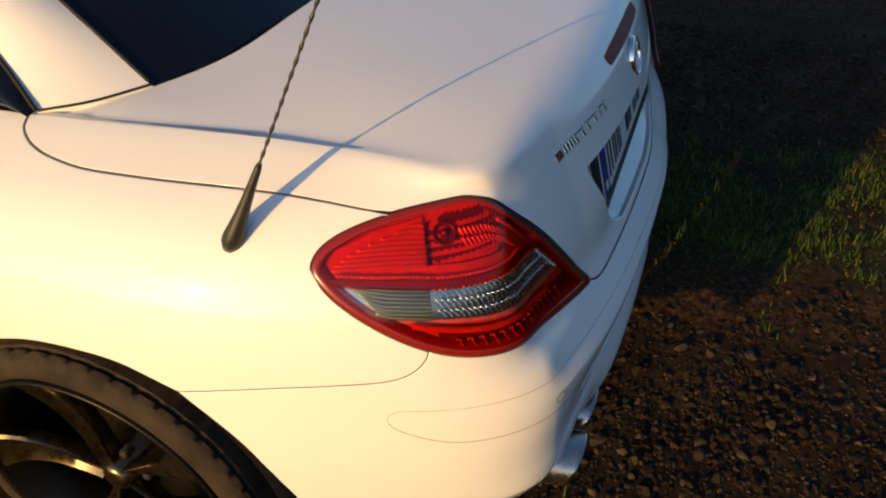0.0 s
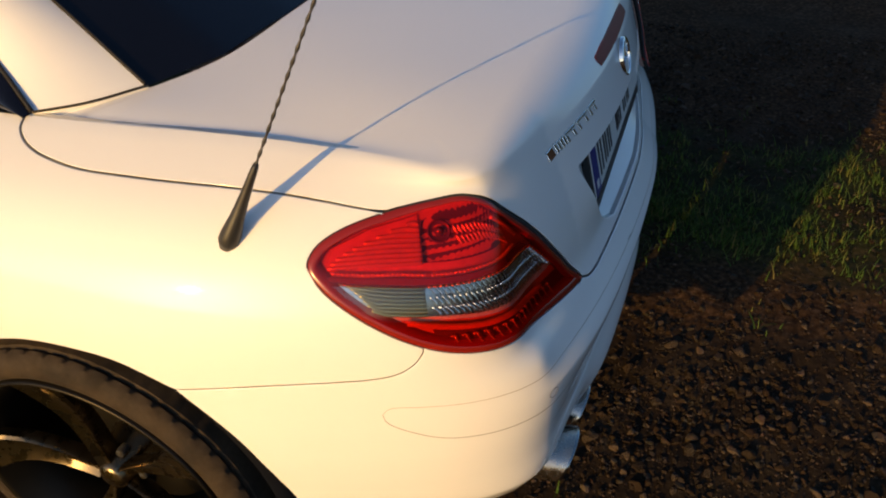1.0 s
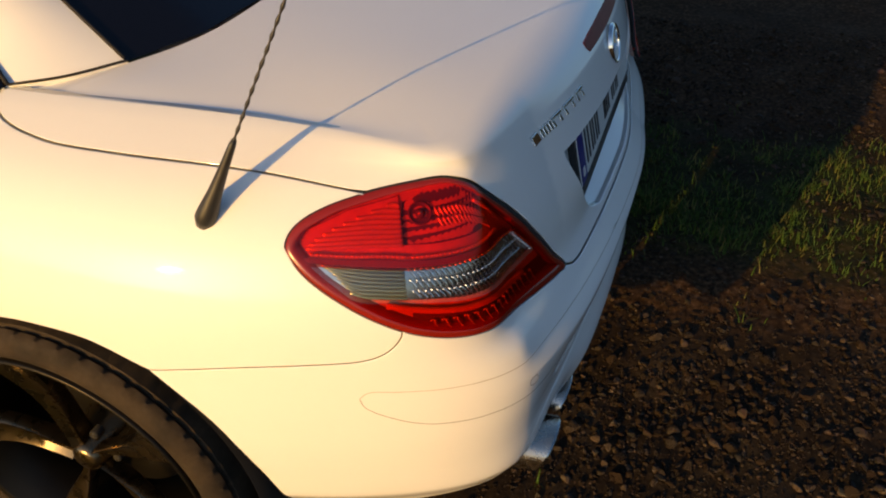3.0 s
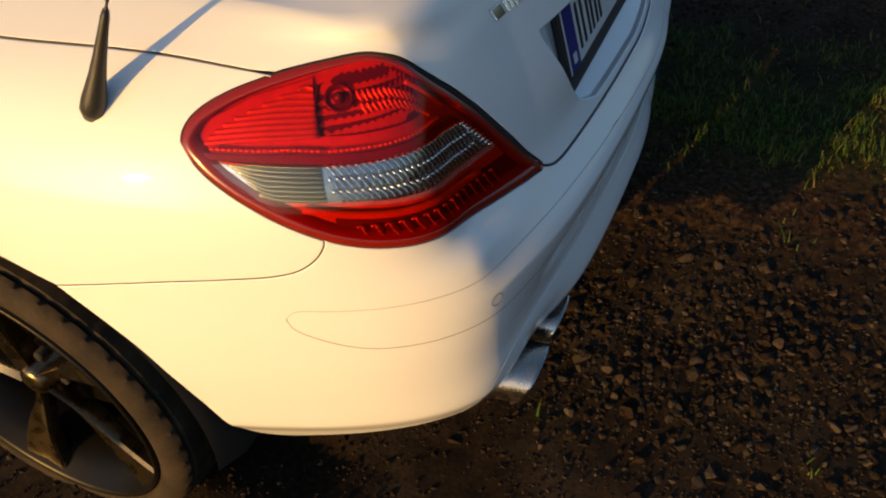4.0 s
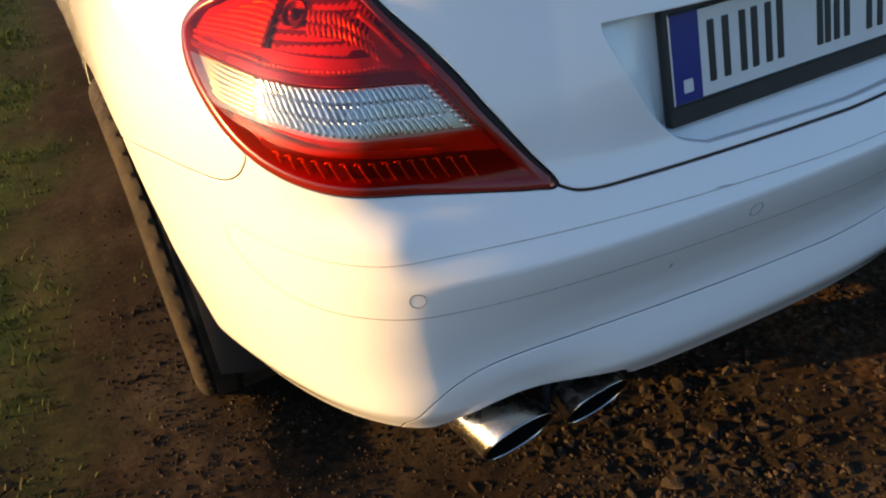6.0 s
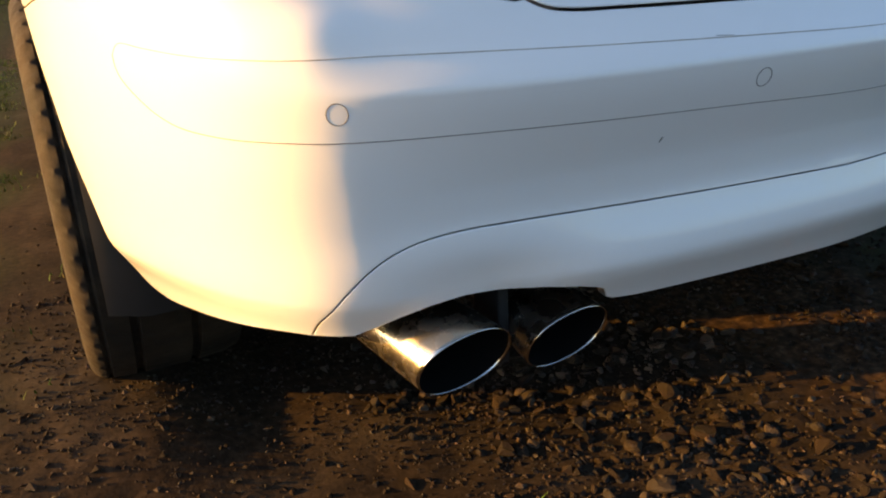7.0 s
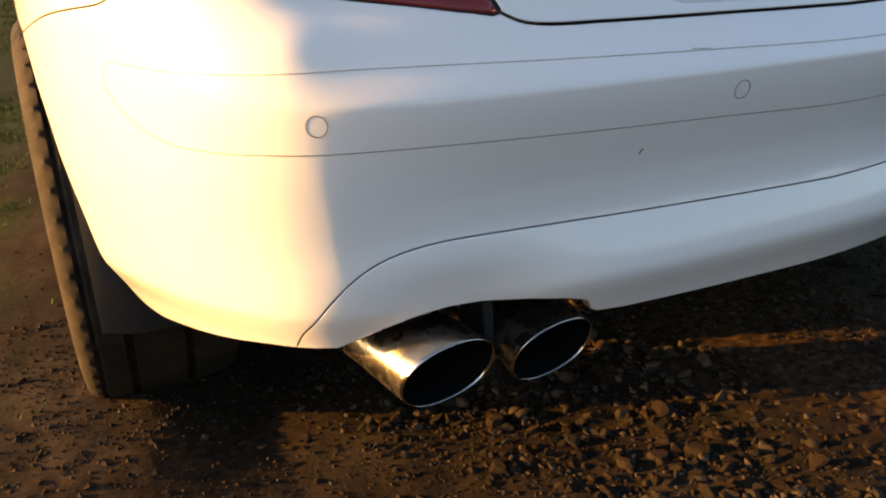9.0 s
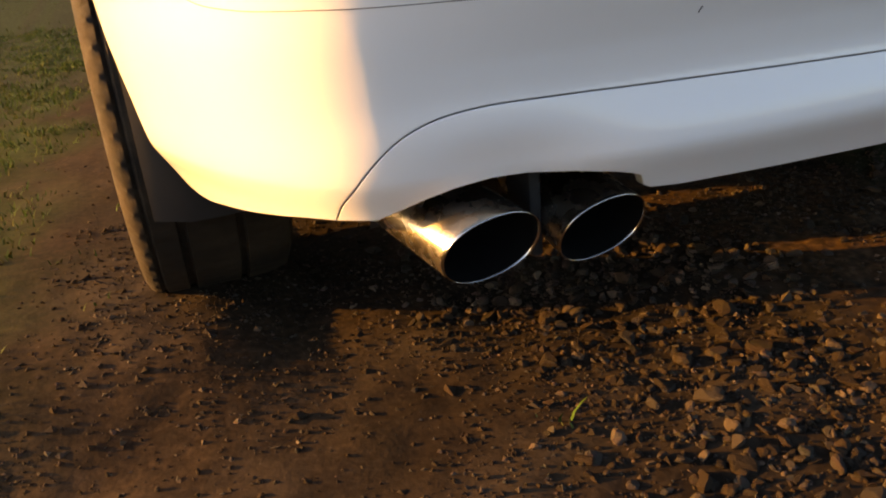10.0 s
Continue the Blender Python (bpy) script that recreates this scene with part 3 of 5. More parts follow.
part("lid_deck", grid_mesh("lid_deck", deck(flat[:, 0], flat[:, 1]).reshape(len(wv), len(wu), 3), WHITE), WHITE, lid, "white upper deck of the boot lid")

# recess of the plate: sloping walls to a flat floor
FLOOR_Y = 0.124


def floor_of_recess(p):
    k = np.array([np.clip(p[0], -0.276, 0.276), 0, np.clip(p[2], 0.640, 0.778)])
    k[1] = FLOOR_Y + (k[2] - 0.640) * 0.20
    return k


wide = inset(recess_loop if area(recess_loop) > 0 else recess_loop[::-1], -0.006)
outer = skin(wide[:, 0], z_of(wide[:, 1]), -0.004)
inner = np.array([floor_of_recess(p) for p in outer])
rows = [outer + (inner - outer) * t for t in (0, 0.08, 0.35, 0.7, 0.93, 1.0)]
rows[1] = rows[1] + [0, 0.003, 0]
rows.append(np.array([[p[0] * 0.5, p[1] + 0.0, 0.709 + (p[2] - 0.709) * 0.5] for p in inner]))
rows[-1][:, 1] = FLOOR_Y + (rows[-1][:, 2] - 0.640) * 0.20
rows.append(np.array([[0, FLOOR_Y + 0.0138, 0.709]] * len(inner)) + (inner - inner.mean(0)) * 0.01)
part("plate_recess", grid_mesh("plate_recess", rows, WHITE, closed_v=True), WHITE, lid, "white recess for the number plate")

# dark inner shell behind the gaps
rows = [skin(np.linspace(-1.58, 1.58, 240), z, -0.018) for z in np.linspace(0.33, 0.905, 40)]
me = grid_mesh("inner_shell", rows, GAP)
bm = bmesh.new()
bm.from_mesh(me)
gone = []
for f in bm.faces:
    c = f.calc_center_median()
    if (c.y - 0.86) ** 2 + (c.z - 0.312) ** 2 < 0.41 ** 2 and abs(c.x) > 0.55:
        gone.append(f)
    elif abs(c.x) > 0.6 and c.y > 0.36 and c.z < 0.64:
        gone.append(f)
    elif abs(c.x) < 0.42 and 0.605 < c.z < 0.83:
        gone.append(f)
    elif 0.40 < abs(c.x) < 0.80 and 0.60 < c.z < 0.89 and c.y < 0.45:
        gone.append(f)
bmesh.ops.delete(bm, geom=gone, context="FACES")
bm.to_mesh(me)
bm.free()
part("inner_shell", me, GAP, car, "dark inner body shell")

# front part of the body, doors and sills, plain
FRONT_TOP = [(S_DOOR, 0.925), (s_of(2.1), 0.925), (s_of(2.5), 0.90), (s_of(3.1), 0.86), (s_of(3.4), 0.81), (4.75, 0.74), (PLAN_S[-1], 0.70)]
s_end = PLAN_S[-1]
y_hub = 0.862 + 2.43
front_arch = []
for k in range(41):
    a = math.pi * k / 40
    front_arch.append((s_of(y_hub) - 0.36 * math.cos(a), max(0.312 + 0.345 * math.sin(a), 0.305)))
for side in (False, True):
    door = sv([(S_DOOR, 0.305), (s_of(2.75), 0.305), (s_of(2.75), 0.885), (s_of(2.5), 0.90), (s_of(2.1), 0.925), (S_DOOR, 0.925)])
    part("door", sheet("door", even(door, 0.03), on_skin, skin_up, WHITE, step=0.03, mirror=side), WHITE, car, "white door")
    wing = np.vstack([sv([(s_of(2.75), 0.305)]), sv(front_arch), sv([(s_end - 0.02, 0.305), (s_end - 0.02, 0.70), (4.75, 0.74), (s_of(3.4), 0.81), (s_of(3.1), 0.86), (s_of(2.75), 0.885)])])
    part("front_wing", sheet("front_wing", even(wing, 0.03), on_skin, skin_up, WHITE, step=0.03, mirror=side), WHITE, car, "white front wing")
hood_rows = []
for s0 in np.linspace(s_of(2.35), s_end - 0.01, 40):
    zt = float(np.interp(s0, [p[0] for p in FRONT_TOP], [p[1] for p in FRONT_TOP]))
    e = skin(s0, zt).reshape(3)
    xs = np.linspace(-1, 1, 25)
    hood_rows.append([(e[0] * k, e[1] + 0.05 * (1 - k * k) * (1 if s0 < s_end - 0.3 else 0), e[2] + 0.06 * (1 - k * k) * (1 if s0 < s_end - 0.05 else 0)) for k in xs])
part("bonnet", grid_mesh("bonnet", hood_rows, WHITE), WHITE, car, "white bonnet")

# cabin: hardtop, rear window, pillars, side glass
def loft(name, left, right, material, bow=(0, 0, 0), count=30, label="", seat=0.0, foot=(0, 0, 0)):
    """Surface between two lines, bulged in its middle; over the first stretch (seat) the bulge grows out of that of its foot."""
    a, b = curve(left, count), curve(right, count)
    rows = []
    for k in np.linspace(0, 1, 24):
        h = 4 * k * (1 - k)
        grow = np.ones(count) if not seat else np.clip(np.linspace(0, 1, count) / seat, 0, 1)
        rows.append(a + (b - a) * k + np.array(bow) * h * grow[:, None] + np.array(foot) * h * (1 - grow)[:, None])
    rows = np.array(rows)
    return part(name, grid_mesh(name, rows, material), material, car, label)


pil_b = [(-0.510, 0.831, 0.937), (-0.469, 1.005, 1.052), (-0.420, 1.214, 1.175), (-0.39, 1.393, 1.245)]
qtr = [(-0.622, 0.968, 0.928), (-0.582, 1.048, 0.992), (-0.525, 1.217, 1.120), (-0.479, 1.436, 1.215)]
window_rows = []
for k in np.linspace(0, 1, 30):
    line = curve(pil_b, 40)
    e = line[int(round(k * 39))]
    xs = np.linspace(-1, 1, 41)
    yb = np.interp(np.abs(xs * 0.510), [-p[0] for p in GLASS_BASE], [p[1] for p in GLASS_BASE])
    row = []
    for q, y0 in zip(xs, yb):
        lag = (y0 - 0.823) * (1 - k * 0.55)
        row.append((e[0] * q, e[1] + lag, e[2] + 0.02 * (1 - q * q) * (1 - k) * 1.0 + 0.035 * (1 - q * q) * k - 0.004))
    window_rows.append(row)
part("rear_window", grid_mesh("rear_window", window_rows, GLASS), GLASS, car, "dark tinted rear window")
for m in (1, -1):
    a = np.array(pil_b) * [m, 1, 1]
    b = np.array(qtr) * [m, 1, 1]
    loft("roof_pillar", a, b, WHITE, bow=(-0.012 * m, -0.006, 0.010), label="white hardtop pillar", seat=0.3, foot=(-0.011 * m, -0.009, -0.003))
    top = np.array([(-0.479, 1.436, 1.215), (-0.50, 1.8, 1.235), (-0.54, 2.15, 1.14), (-0.65, 2.55, 0.93)]) * [m, 1, 1]
    low = np.array([(-0.622, 0.970, 0.926), (-0.625, 1.4, 0.928), (-0.65, 2.0, 0.928), (-0.66, 2.52, 0.915)]) * [m, 1, 1]
    full = np.vstack([b, top[1:]])
    loft("side_window", full, low, GLASS, bow=(-0.02 * m, 0, 0), count=50, label="dark side window")
# white sill that carries the pillars' feet over to the deck
for m in (1, -1):
    k = np.linspace(0, 1, 24)
    bulge = (4 * k * (1 - k))[:, None]
    top = np.array(pil_b[0]) + (np.array(qtr[0]) - np.array(pil_b[0])) * k[:, None] + np.array([-0.011, -0.009, -0.003]) * bulge
    near = base_line[base_line[:, 0] < -0.500]
    near = curve(np.column_stack([near[:, 0], near[:, 1]]), 24)
    low = deck(near[:, 0], near[:, 1] - 0.005) - [0, 0, 0.0012]
    rows = [low, low + [0, 0.006, 0.0014], low * 0.5 + top * 0.5, top + [0, 0, 0.001], top + [0.004, 0.006, 0.001]]
    part("pillar_foot", grid_mesh("pillar_foot", np.array(rows) * [m, 1, 1], WHITE), WHITE, car, "white sill under the hardtop pillar")
roof_l = [(-0.39, 1.393, 1.245), (-0.43, 1.6, 1.275), (-0.47, 1.85, 1.262), (-0.50, 2.1, 1.17)]
roof_o = [(-0.479, 1.436, 1.215), (-0.49, 1.6, 1.237), (-0.50, 1.8, 1.235), (-0.54, 2.15, 1.14)]
loft("roof", roof_l, np.array(roof_l) * [-1, 1, 1], WHITE, bow=(0, 0, 0.03), label="white folding hardtop roof")
for m in (1, -1):
    loft("roof_rail", np.array(roof_l) * [m, 1, 1], np.array(roof_o) * [m, 1, 1], WHITE, bow=(-0.01 * m, 0, 0.01), label="white roof rail")
loft("windscreen", [(-0.50, 2.1, 1.17), (-0.58, 2.4, 1.02), (-0.66, 2.62, 0.90)], [(0.50, 2.1, 1.17), (0.58, 2.4, 1.02), (0.66, 2.62, 0.90)], GLASS, bow=(0, 0.1, 0.03), label="dark windscreen")
# rubber lines along the glass
cord(np.column_stack([curve(np.array(pil_b), 40)]) + [0.002, -0.001, 0.003], 0.0026, GAP, "window_seal", car, "black window seal")
cord(curve([(-0.623, 0.965, 0.929), (-0.580, 0.890, 0.933), (-0.510, 0.822, 0.938)], 30) + [0, 0, 0.0], 0.0022, GAP, "roof_seal", car, "black seal under the hardtop")
cord(curve([(-0.622, 0.965, 0.931), (-0.582, 1.048, 0.994), (-0.525, 1.217, 1.122)], 30) + [-0.003, 0, 0], 0.0035, GAP, "window_seal", car, "black window seal")

# underside and wheel housings
part("underbody", box((-0.55, 0.45, 0.25), (0.55, 3.85, 0.32), 0.01), GAP, car, "dark underbody")
for m in (1, -1):
    for yh in (0.862, y_hub):
        rows = []
        for a in np.linspace(-0.25, math.pi + 0.25, 46):
            rows.append([(m * x, yh - r * math.cos(a), 0.315 + r * math.sin(a)) for x, r in ((-0.838, 0.352), (-0.79, 0.372), (-0.60, 0.372), (-0.56, 0.36), (-0.56, 0.05))])
        part("wheel_housing", grid_mesh("wheel_housing", rows, GAP), GAP, car, "dark wheel housing")

# grooves and marks on the bumper
def groove(points, width, name="groove", material=GAP, count=120, label="", lift=0.0004, parent=None, mirror=False, closed=False):
    """A fine line laid along the skin, as a shallow dark bead."""
    mid = curve(sv(points), count, closed)
    t = np.gradient(mid, axis=0)
    t /= np.linalg.norm(t, axis=1)[:, None]
    n = np.column_stack([-t[:, 1], t[:, 0]])
    rows = []
    for w, o in ((-width, -0.001), (-width * 0.4, lift), (width * 0.4, lift), (width, -0.001)):
        q = mid + n * w / 2
        rows.append(on_skin(q[:, 0], q[:, 1], o) * ([-1, 1, 1] if mirror else [1, 1, 1]))
    return part(name, grid_mesh(name, rows, material, closed_v=closed), material, parent or car, label)


SEAM_GREY = shade("groove_grey", (0.16, 0.155, 0.15), 0.6, spread=0.5, scale=70, tint=(0.3, 0.28, 0.26))
FAINT = shade("groove_faint", (0.36, 0.33, 0.29), 0.5, spread=0.6, scale=40, tint=(0.62, 0.58, 0.52))
strip_top = [(0.917, 0.586), (0.905, 0.5965), (0.86, 0.5945), (0.80, 0.590), (0.70, 0.586), (0.612, 0.585), (0.508, 0.582), (0.396, 0.578), (0.204, 0.572), (0.0, 0.567)]
groove(both(strip_top), 0.0018, "trim_groove", FAINT, 300, "fine groove across the bumper", parent=bumper)
strip_low = [(0.917, 0.586), (0.912, 0.570), (0.872, 0.543), (0.824, 0.524), (0.764, 0.516), (0.68, 0.513), (0.62, 0.511), (0.516, 0.509), (0.396, 0.506), (0.208, 0.501), (0.0, 0.494)]
groove(both(strip_low), 0.0018, "trim_groove", SEAM_GREY, 300, "fine groove across the bumper", parent=bumper)
for s0, z0 in ((0.638, 0.538), (0.184, 0.5285), (-0.184, 0.5285), (-0.638, 0.538)):
    ring = [(s0 + 0.0098 * math.cos(a), z0 + 0.0098 * math.sin(a)) for a in np.linspace(0, 2 * math.pi, 12, endpoint=False)]
    groove(ring, 0.0018, "sensor_ring", SEAM_GREY, 48, "parking sensor ring", parent=bumper, closed=True)
groove([(0.296, 0.477), (0.298, 0.474), (0.299, 0.471)], 0.0032, "stone_chip", SCUFF, 6, "dark stone chip in the paint", parent=bumper)
for a, b in ((0.245, 0.222),):
    groove([(a, 0.5752), ((a + b) / 2, 0.5744), (b, 0.5737)], 0.0009, "scuff", SCUFF, 12, "short dark scuff", parent=bumper)

# ---- antenna ----
foot = skin(1.122, 0.842).reshape(3)
rod = np.array([0.186, -0.425, 0.886])
rod /= np.linalg.norm(rod)
run = np.array([-0.010, 0.002, 0.014, 0.030, 0.050, 0.075, 0.100, 0.125, 0.133])
antenna = cord(foot + run[:, None] * rod, 0.01, DARK, "antenna", car, "black rod antenna leaning back from its tapered foot", sides=16, taper=[0.010, 0.0150, 0.0148, 0.0125, 0.0098, 0.0078, 0.0062, 0.0050, 0.0036])
mast = foot + np.linspace(0.125, 0.40, 120)[:, None] * rod
cord(mast, 0.0023, DARK, "mast", antenna, sides=8, taper=0.0021 + 0.0007 * np.sin(np.linspace(0, 90, 120)))
cap = foot + np.linspace(0.398, 0.412, 6)[:, None] * rod
cord(cap, 0.004, DARK, "tip", antenna, sides=10, taper=[0.003, 0.0042, 0.0045, 0.0042, 0.003, 0.001])


# ---- lid fittings ----
def patch(name, loop, material, parent, label="", lift=0.004, count=0, step=0.006, mirror=False):
    """A flat fitting of some thickness laid on the skin, by its outline in run and height."""
    l = sv(loop)
    l = curve(l, count, closed=True) if count else even(l, 0.004)
    fn = lambda u, v, out=0.0: on_skin(u, v, out + lift)
    return part(name, sheet(name, l, fn, skin_up, material, step=step, gap=0.0, thick=lift + 0.002, smooth_edge=0.0008, mirror=mirror), material, parent, label)


patch("high_brake_light", both([(0.148, 0.879), (0.142, 0.871), (0.10, 0.8705), (0.0, 0.870)]).tolist() + both([(-0.145, 0.887), (-0.10, 0.889), (0.0, 0.890)]).tolist(), BRAKE_RED, lid, "long dark red high brake light", lift=0.002)

# emblem: a ring with three arms, in chrome
emblem_mid = skin(0.0, 0.834, 0.004).reshape(3)
tilt = Matrix.Rotation(radians(-12), 4, "X")
bm = bmesh.new()
for k in range(48):
    a0, a1 = 2 * math.pi * k / 48, 2 * math.pi * (k + 1) / 48
    ring_pts = []
    for a in (a0, a1):
        ring_pts.append([bm.verts.new(tilt @ Vector((r * math.cos(a), y, r * math.sin(a)))) for r, y in ((0.039, 0.005), (0.0375, -0.002), (0.035, -0.0035), (0.0325, -0.0015), (0.0315, 0.005))])
    for j in range(4):
        bm.faces.new((ring_pts[0][j], ring_pts[0][j + 1], ring_pts[1][j + 1], ring_pts[1][j]))
for k in range(3):
    a = math.pi / 2 + 2 * math.pi * k / 3
    d, n = Vector((math.cos(a), 0, math.sin(a))), Vector((-math.sin(a), 0, math.cos(a)))
    quad = [bm.verts.new(tilt @ q) for q in (n * 0.006 + Vector((0, 0.004, 0)), -n * 0.006 + Vector((0, 0.004, 0)), d * 0.034 + Vector((0, 0.002, 0)), Vector((0, -0.003, 0)))]
    for f in ((0, 3, 2), (3, 1, 2), (1, 0, 2)):
        bm.faces.new([quad[i] for i in f])
bmesh.ops.remove_doubles(bm, verts=bm.verts, dist=1e-5)
bmesh.ops.translate(bm, verts=bm.verts, vec=Vector(emblem_mid))
part("emblem", bm, CHROME, lid, "round chrome emblem")

# badge: slanted bars in chrome (a maker's mark, plain shapes)
badge = patch("badge_bar", [(0.452, 0.848), (0.426, 0.848), (0.420, 0.832), (0.446, 0.832)], CHROME, lid, "chrome badge of slanted bars", lift=0.003)
x0 = 0.418
for w in (0.006, 0.006, 0.006, 0.006):
    patch("badge_bar", [(x0, 0.848), (x0 - w, 0.848), (x0 - w - 0.005, 0.832), (x0 - 0.005, 0.832)], CHROME, lid, lift=0.003)
    x0 -= 0.0105
for w in (0.040, 0.046, 0.036):
    x1 = x0 - w
    patch("badge_bar", [(x0, 0.8485), (x1, 0.8485), (x1 + 0.0005, 0.8445), (x0 - 0.0005, 0.8445)], CHROME, lid, lift=0.003)
    patch("badge_bar", [(x0 - 0.001, 0.8435), (x0 - 0.008, 0.8435), (x0 - 0.013, 0.831), (x0 - 0.006, 0.831)], CHROME, lid, lift=0.003)
    patch("badge_bar", [(x1 + 0.012, 0.8435), (x1 + 0.005, 0.8435), (x1, 0.831), (x1 + 0.007, 0.831)], CHROME, lid, lift=0.003)
    x0 = x1 - 0.010

# number plate in its black holder
lean = Matrix.Translation((0, FLOOR_Y, 0.640)) @ Matrix.Rotation(-math.atan(0.20), 4, "X")


def plate_box(name, x0, x1, z0, z1, y0, y1, material, parent, label="", bevel=0.0015):
    bm = box((x0, y0, z0), (x1, y1, z1), bevel)
    bmesh.ops.transform(bm, matrix=lean, verts=bm.verts)
    return part(name, bm, material, parent, label)


plate = plate_box("number_plate", -0.2665, 0.2665, -0.004, 0.142, -0.014, -0.0005, DARK, car, "white number plate in a black holder", 0.003)
plate_box("plate_face", -0.260, 0.260, 0.022, 0.132, -0.0165, -0.0120, PLATE_WHITE, plate, "white plate face")
plate_box("plate_band", -0.259, -0.217, 0.023, 0.131, -0.0172, -0.0155, BLUE, plate, "blue band at the plate's end")
for z0 in (0.0215, 0.1292):
    plate_box("plate_border", -0.260, 0.260, z0, z0 + 0.0032, -0.0174, -0.0160, INK, plate)
# plain bars for the characters
x = -0.204
for w in (0.050, 0.042, 0.042, -0.046, 0.030, 0.040, -0.020, 0.044, 0.040):
    if w > 0:
        plate_box("plate_mark", x, x + 0.010, 0.040, 0.114, -0.0178, -0.0160, INK, plate)
        plate_box("plate_mark", x + w * 0.46, x + w * 0.46 + 0.010, 0.040, 0.114, -0.0178, -0.0160, INK, plate)
    x += abs(w)
plate_box("plate_mark", -0.246, -0.232, 0.036, 0.052, -0.0178, -0.0168, PLATE_WHITE, plate)


# ---- exhaust tips ----
def exhaust(mid, w, h, side, spread):
    """Oval tube with a rolled bright rim, cut on a slant so that its top stands out further; spread: how it drifts outwards ahead."""
    rows = []
    lay = ((0.150, 0.97), (0.10, 0.98), (0.05, 0.99), (0.02, 0.997), (0.004, 1.0), (0.0012, 0.999), (-0.0006, 0.990), (0.0, 0.978), (0.002, 0.968), (0.05, 0.94), (0.12, 0.90))
    for back, k in lay:
        ring = []
        for a in np.linspace(0, 2 * math.pi, 64, endpoint=False):
            c, q = math.cos(a), math.sin(a)
            x = w * k * math.copysign(abs(c) ** 0.92, c)
            z = h * k * math.copysign(abs(q) ** 0.92, q)
            x, z = x - 0.18 * side * z, z + 0.18 * side * x
            slant = (-0.46 * z + 0.05 * side * x) * max(0.0, 1 - back * 7)
            ring.append((mid[0] + x - spread * side * back, mid[1] + back + slant, mid[2] + z + back * 0.20))
        rows.append(ring)
    tip = part("exhaust_tip", grid_mesh("exhaust_tip", rows[:5], STEEL, closed_v=True), STEEL, car, "oval stainless steel exhaust tip cut on a slant")
    part("rim", grid_mesh("rim", rows[4:9], TIP_RIM, closed_v=True), TIP_RIM, tip, "polished rim")
    deep = rows[8:] + [[(mid[0] + (p[0] - mid[0]) * 0.02, p[1], mid[2] + (p[2] - mid[2]) * 0.02) for p in rows[-1]]]
    part("bore", grid_mesh("bore", deep, SOOT, closed_v=True), SOOT, tip, "sooty black bore")


for m in (1, -1):
    ahead, inward = (0.0, 0.0) if m > 0 else (0.028, 0.030)
    exhaust((-(0.516 - inward) * m, 0.101 + ahead, 0.262), 0.0547, 0.0408, m, 0.26)
    exhaust((-(0.384 - inward) * m, 0.104 + ahead, 0.254), 0.0522, 0.0395, m, 0.05)
    # added black plate that blocks the sun from the inner tube's flank
    x0, x1 = sorted((-(0.452 - inward) * m, -(0.438 - inward) * m))
    part("heat_shield", box((x0, 0.140 + ahead, 0.222), (x1, 0.20 + ahead, 0.335), 0.004), GAP, car, "black plate added between the tips to shade the inner one")
    # dark liner of the cutout above the tips
    rows = []
    for s0 in np.linspace(0.345, 0.610, 40):
        z0 = float(np.interp(s0, [p[0] for p in CUTOUT][::-1], [p[1] for p in CUTOUT][::-1])) + 0.004
        e = skin(s0, z0, -0.010).reshape(3) * [m, 1, 1]
        rows.append([e, e + [0, 0.03, 0.006], e + [0, 0.10, 0.004], e + [0, 0.16, -0.03], e + [0, 0.18, -0.09]])
    part("tip_shroud", grid_mesh("tip_shroud", rows, GAP), GAP, car, "black shroud above the exhaust tips")


# ---- tail lamps ----
def strip_loop(top, low, count=60):
    a, b = curve(sv(top), count), curve(sv(low), count)
    return np.vstack([a, b[::-1]])


BAND_TOP = [(0.982, 0.812), (0.924, 0.8075), (0.868, 0.805), (0.828, 0.800), (0.796, 0.798), (0.748, 0.795), (0.704, 0.793), (0.660, 0.791), (0.605, 0.784)]
BAND_LOW = [(0.970, 0.7945), (0.916, 0.790), (0.872, 0.786), (0.832, 0.782), (0.780, 0.778), (0.740, 0.7755), (0.700, 0.773), (0.640, 0.768), (0.588, 0.762)]
CLEAR_LOW = [(0.952, 0.780), (0.932, 0.765), (0.908, 0.748), (0.864, 0.742), (0.828, 0.738), (0.788, 0.733), (0.756, 0.7275), (0.716, 0.722), (0.668, 0.717), (0.612, 0.711), (0.576, 0.709), (0.538, 0.706)]


def between(k, s0):
    """Height at a part k of the way from the clear band's top to its low edge, at the run s0."""
    a = np.interp(s0, [p[0] for p in BAND_LOW][::-1], [p[1] for p in BAND_LOW][::-1])
    b = np.interp(s0, [p[0] for p in CLEAR_LOW][::-1], [p[1] for p in CLEAR_LOW][::-1])
    return a + (b - a) * k


def bead(points, radius, depth, material, name, parent, mirror, label="", count=24, sides=8):
    """A rib behind the lens: a round bar along the skin at some depth."""
    m = curve(sv(points), count)
    p = on_skin(m[:, 0], m[:, 1], -depth) * ([-1, 1, 1] if mirror else [1, 1, 1])
    return cord(p, radius, material, name, parent, label, sides=sides)


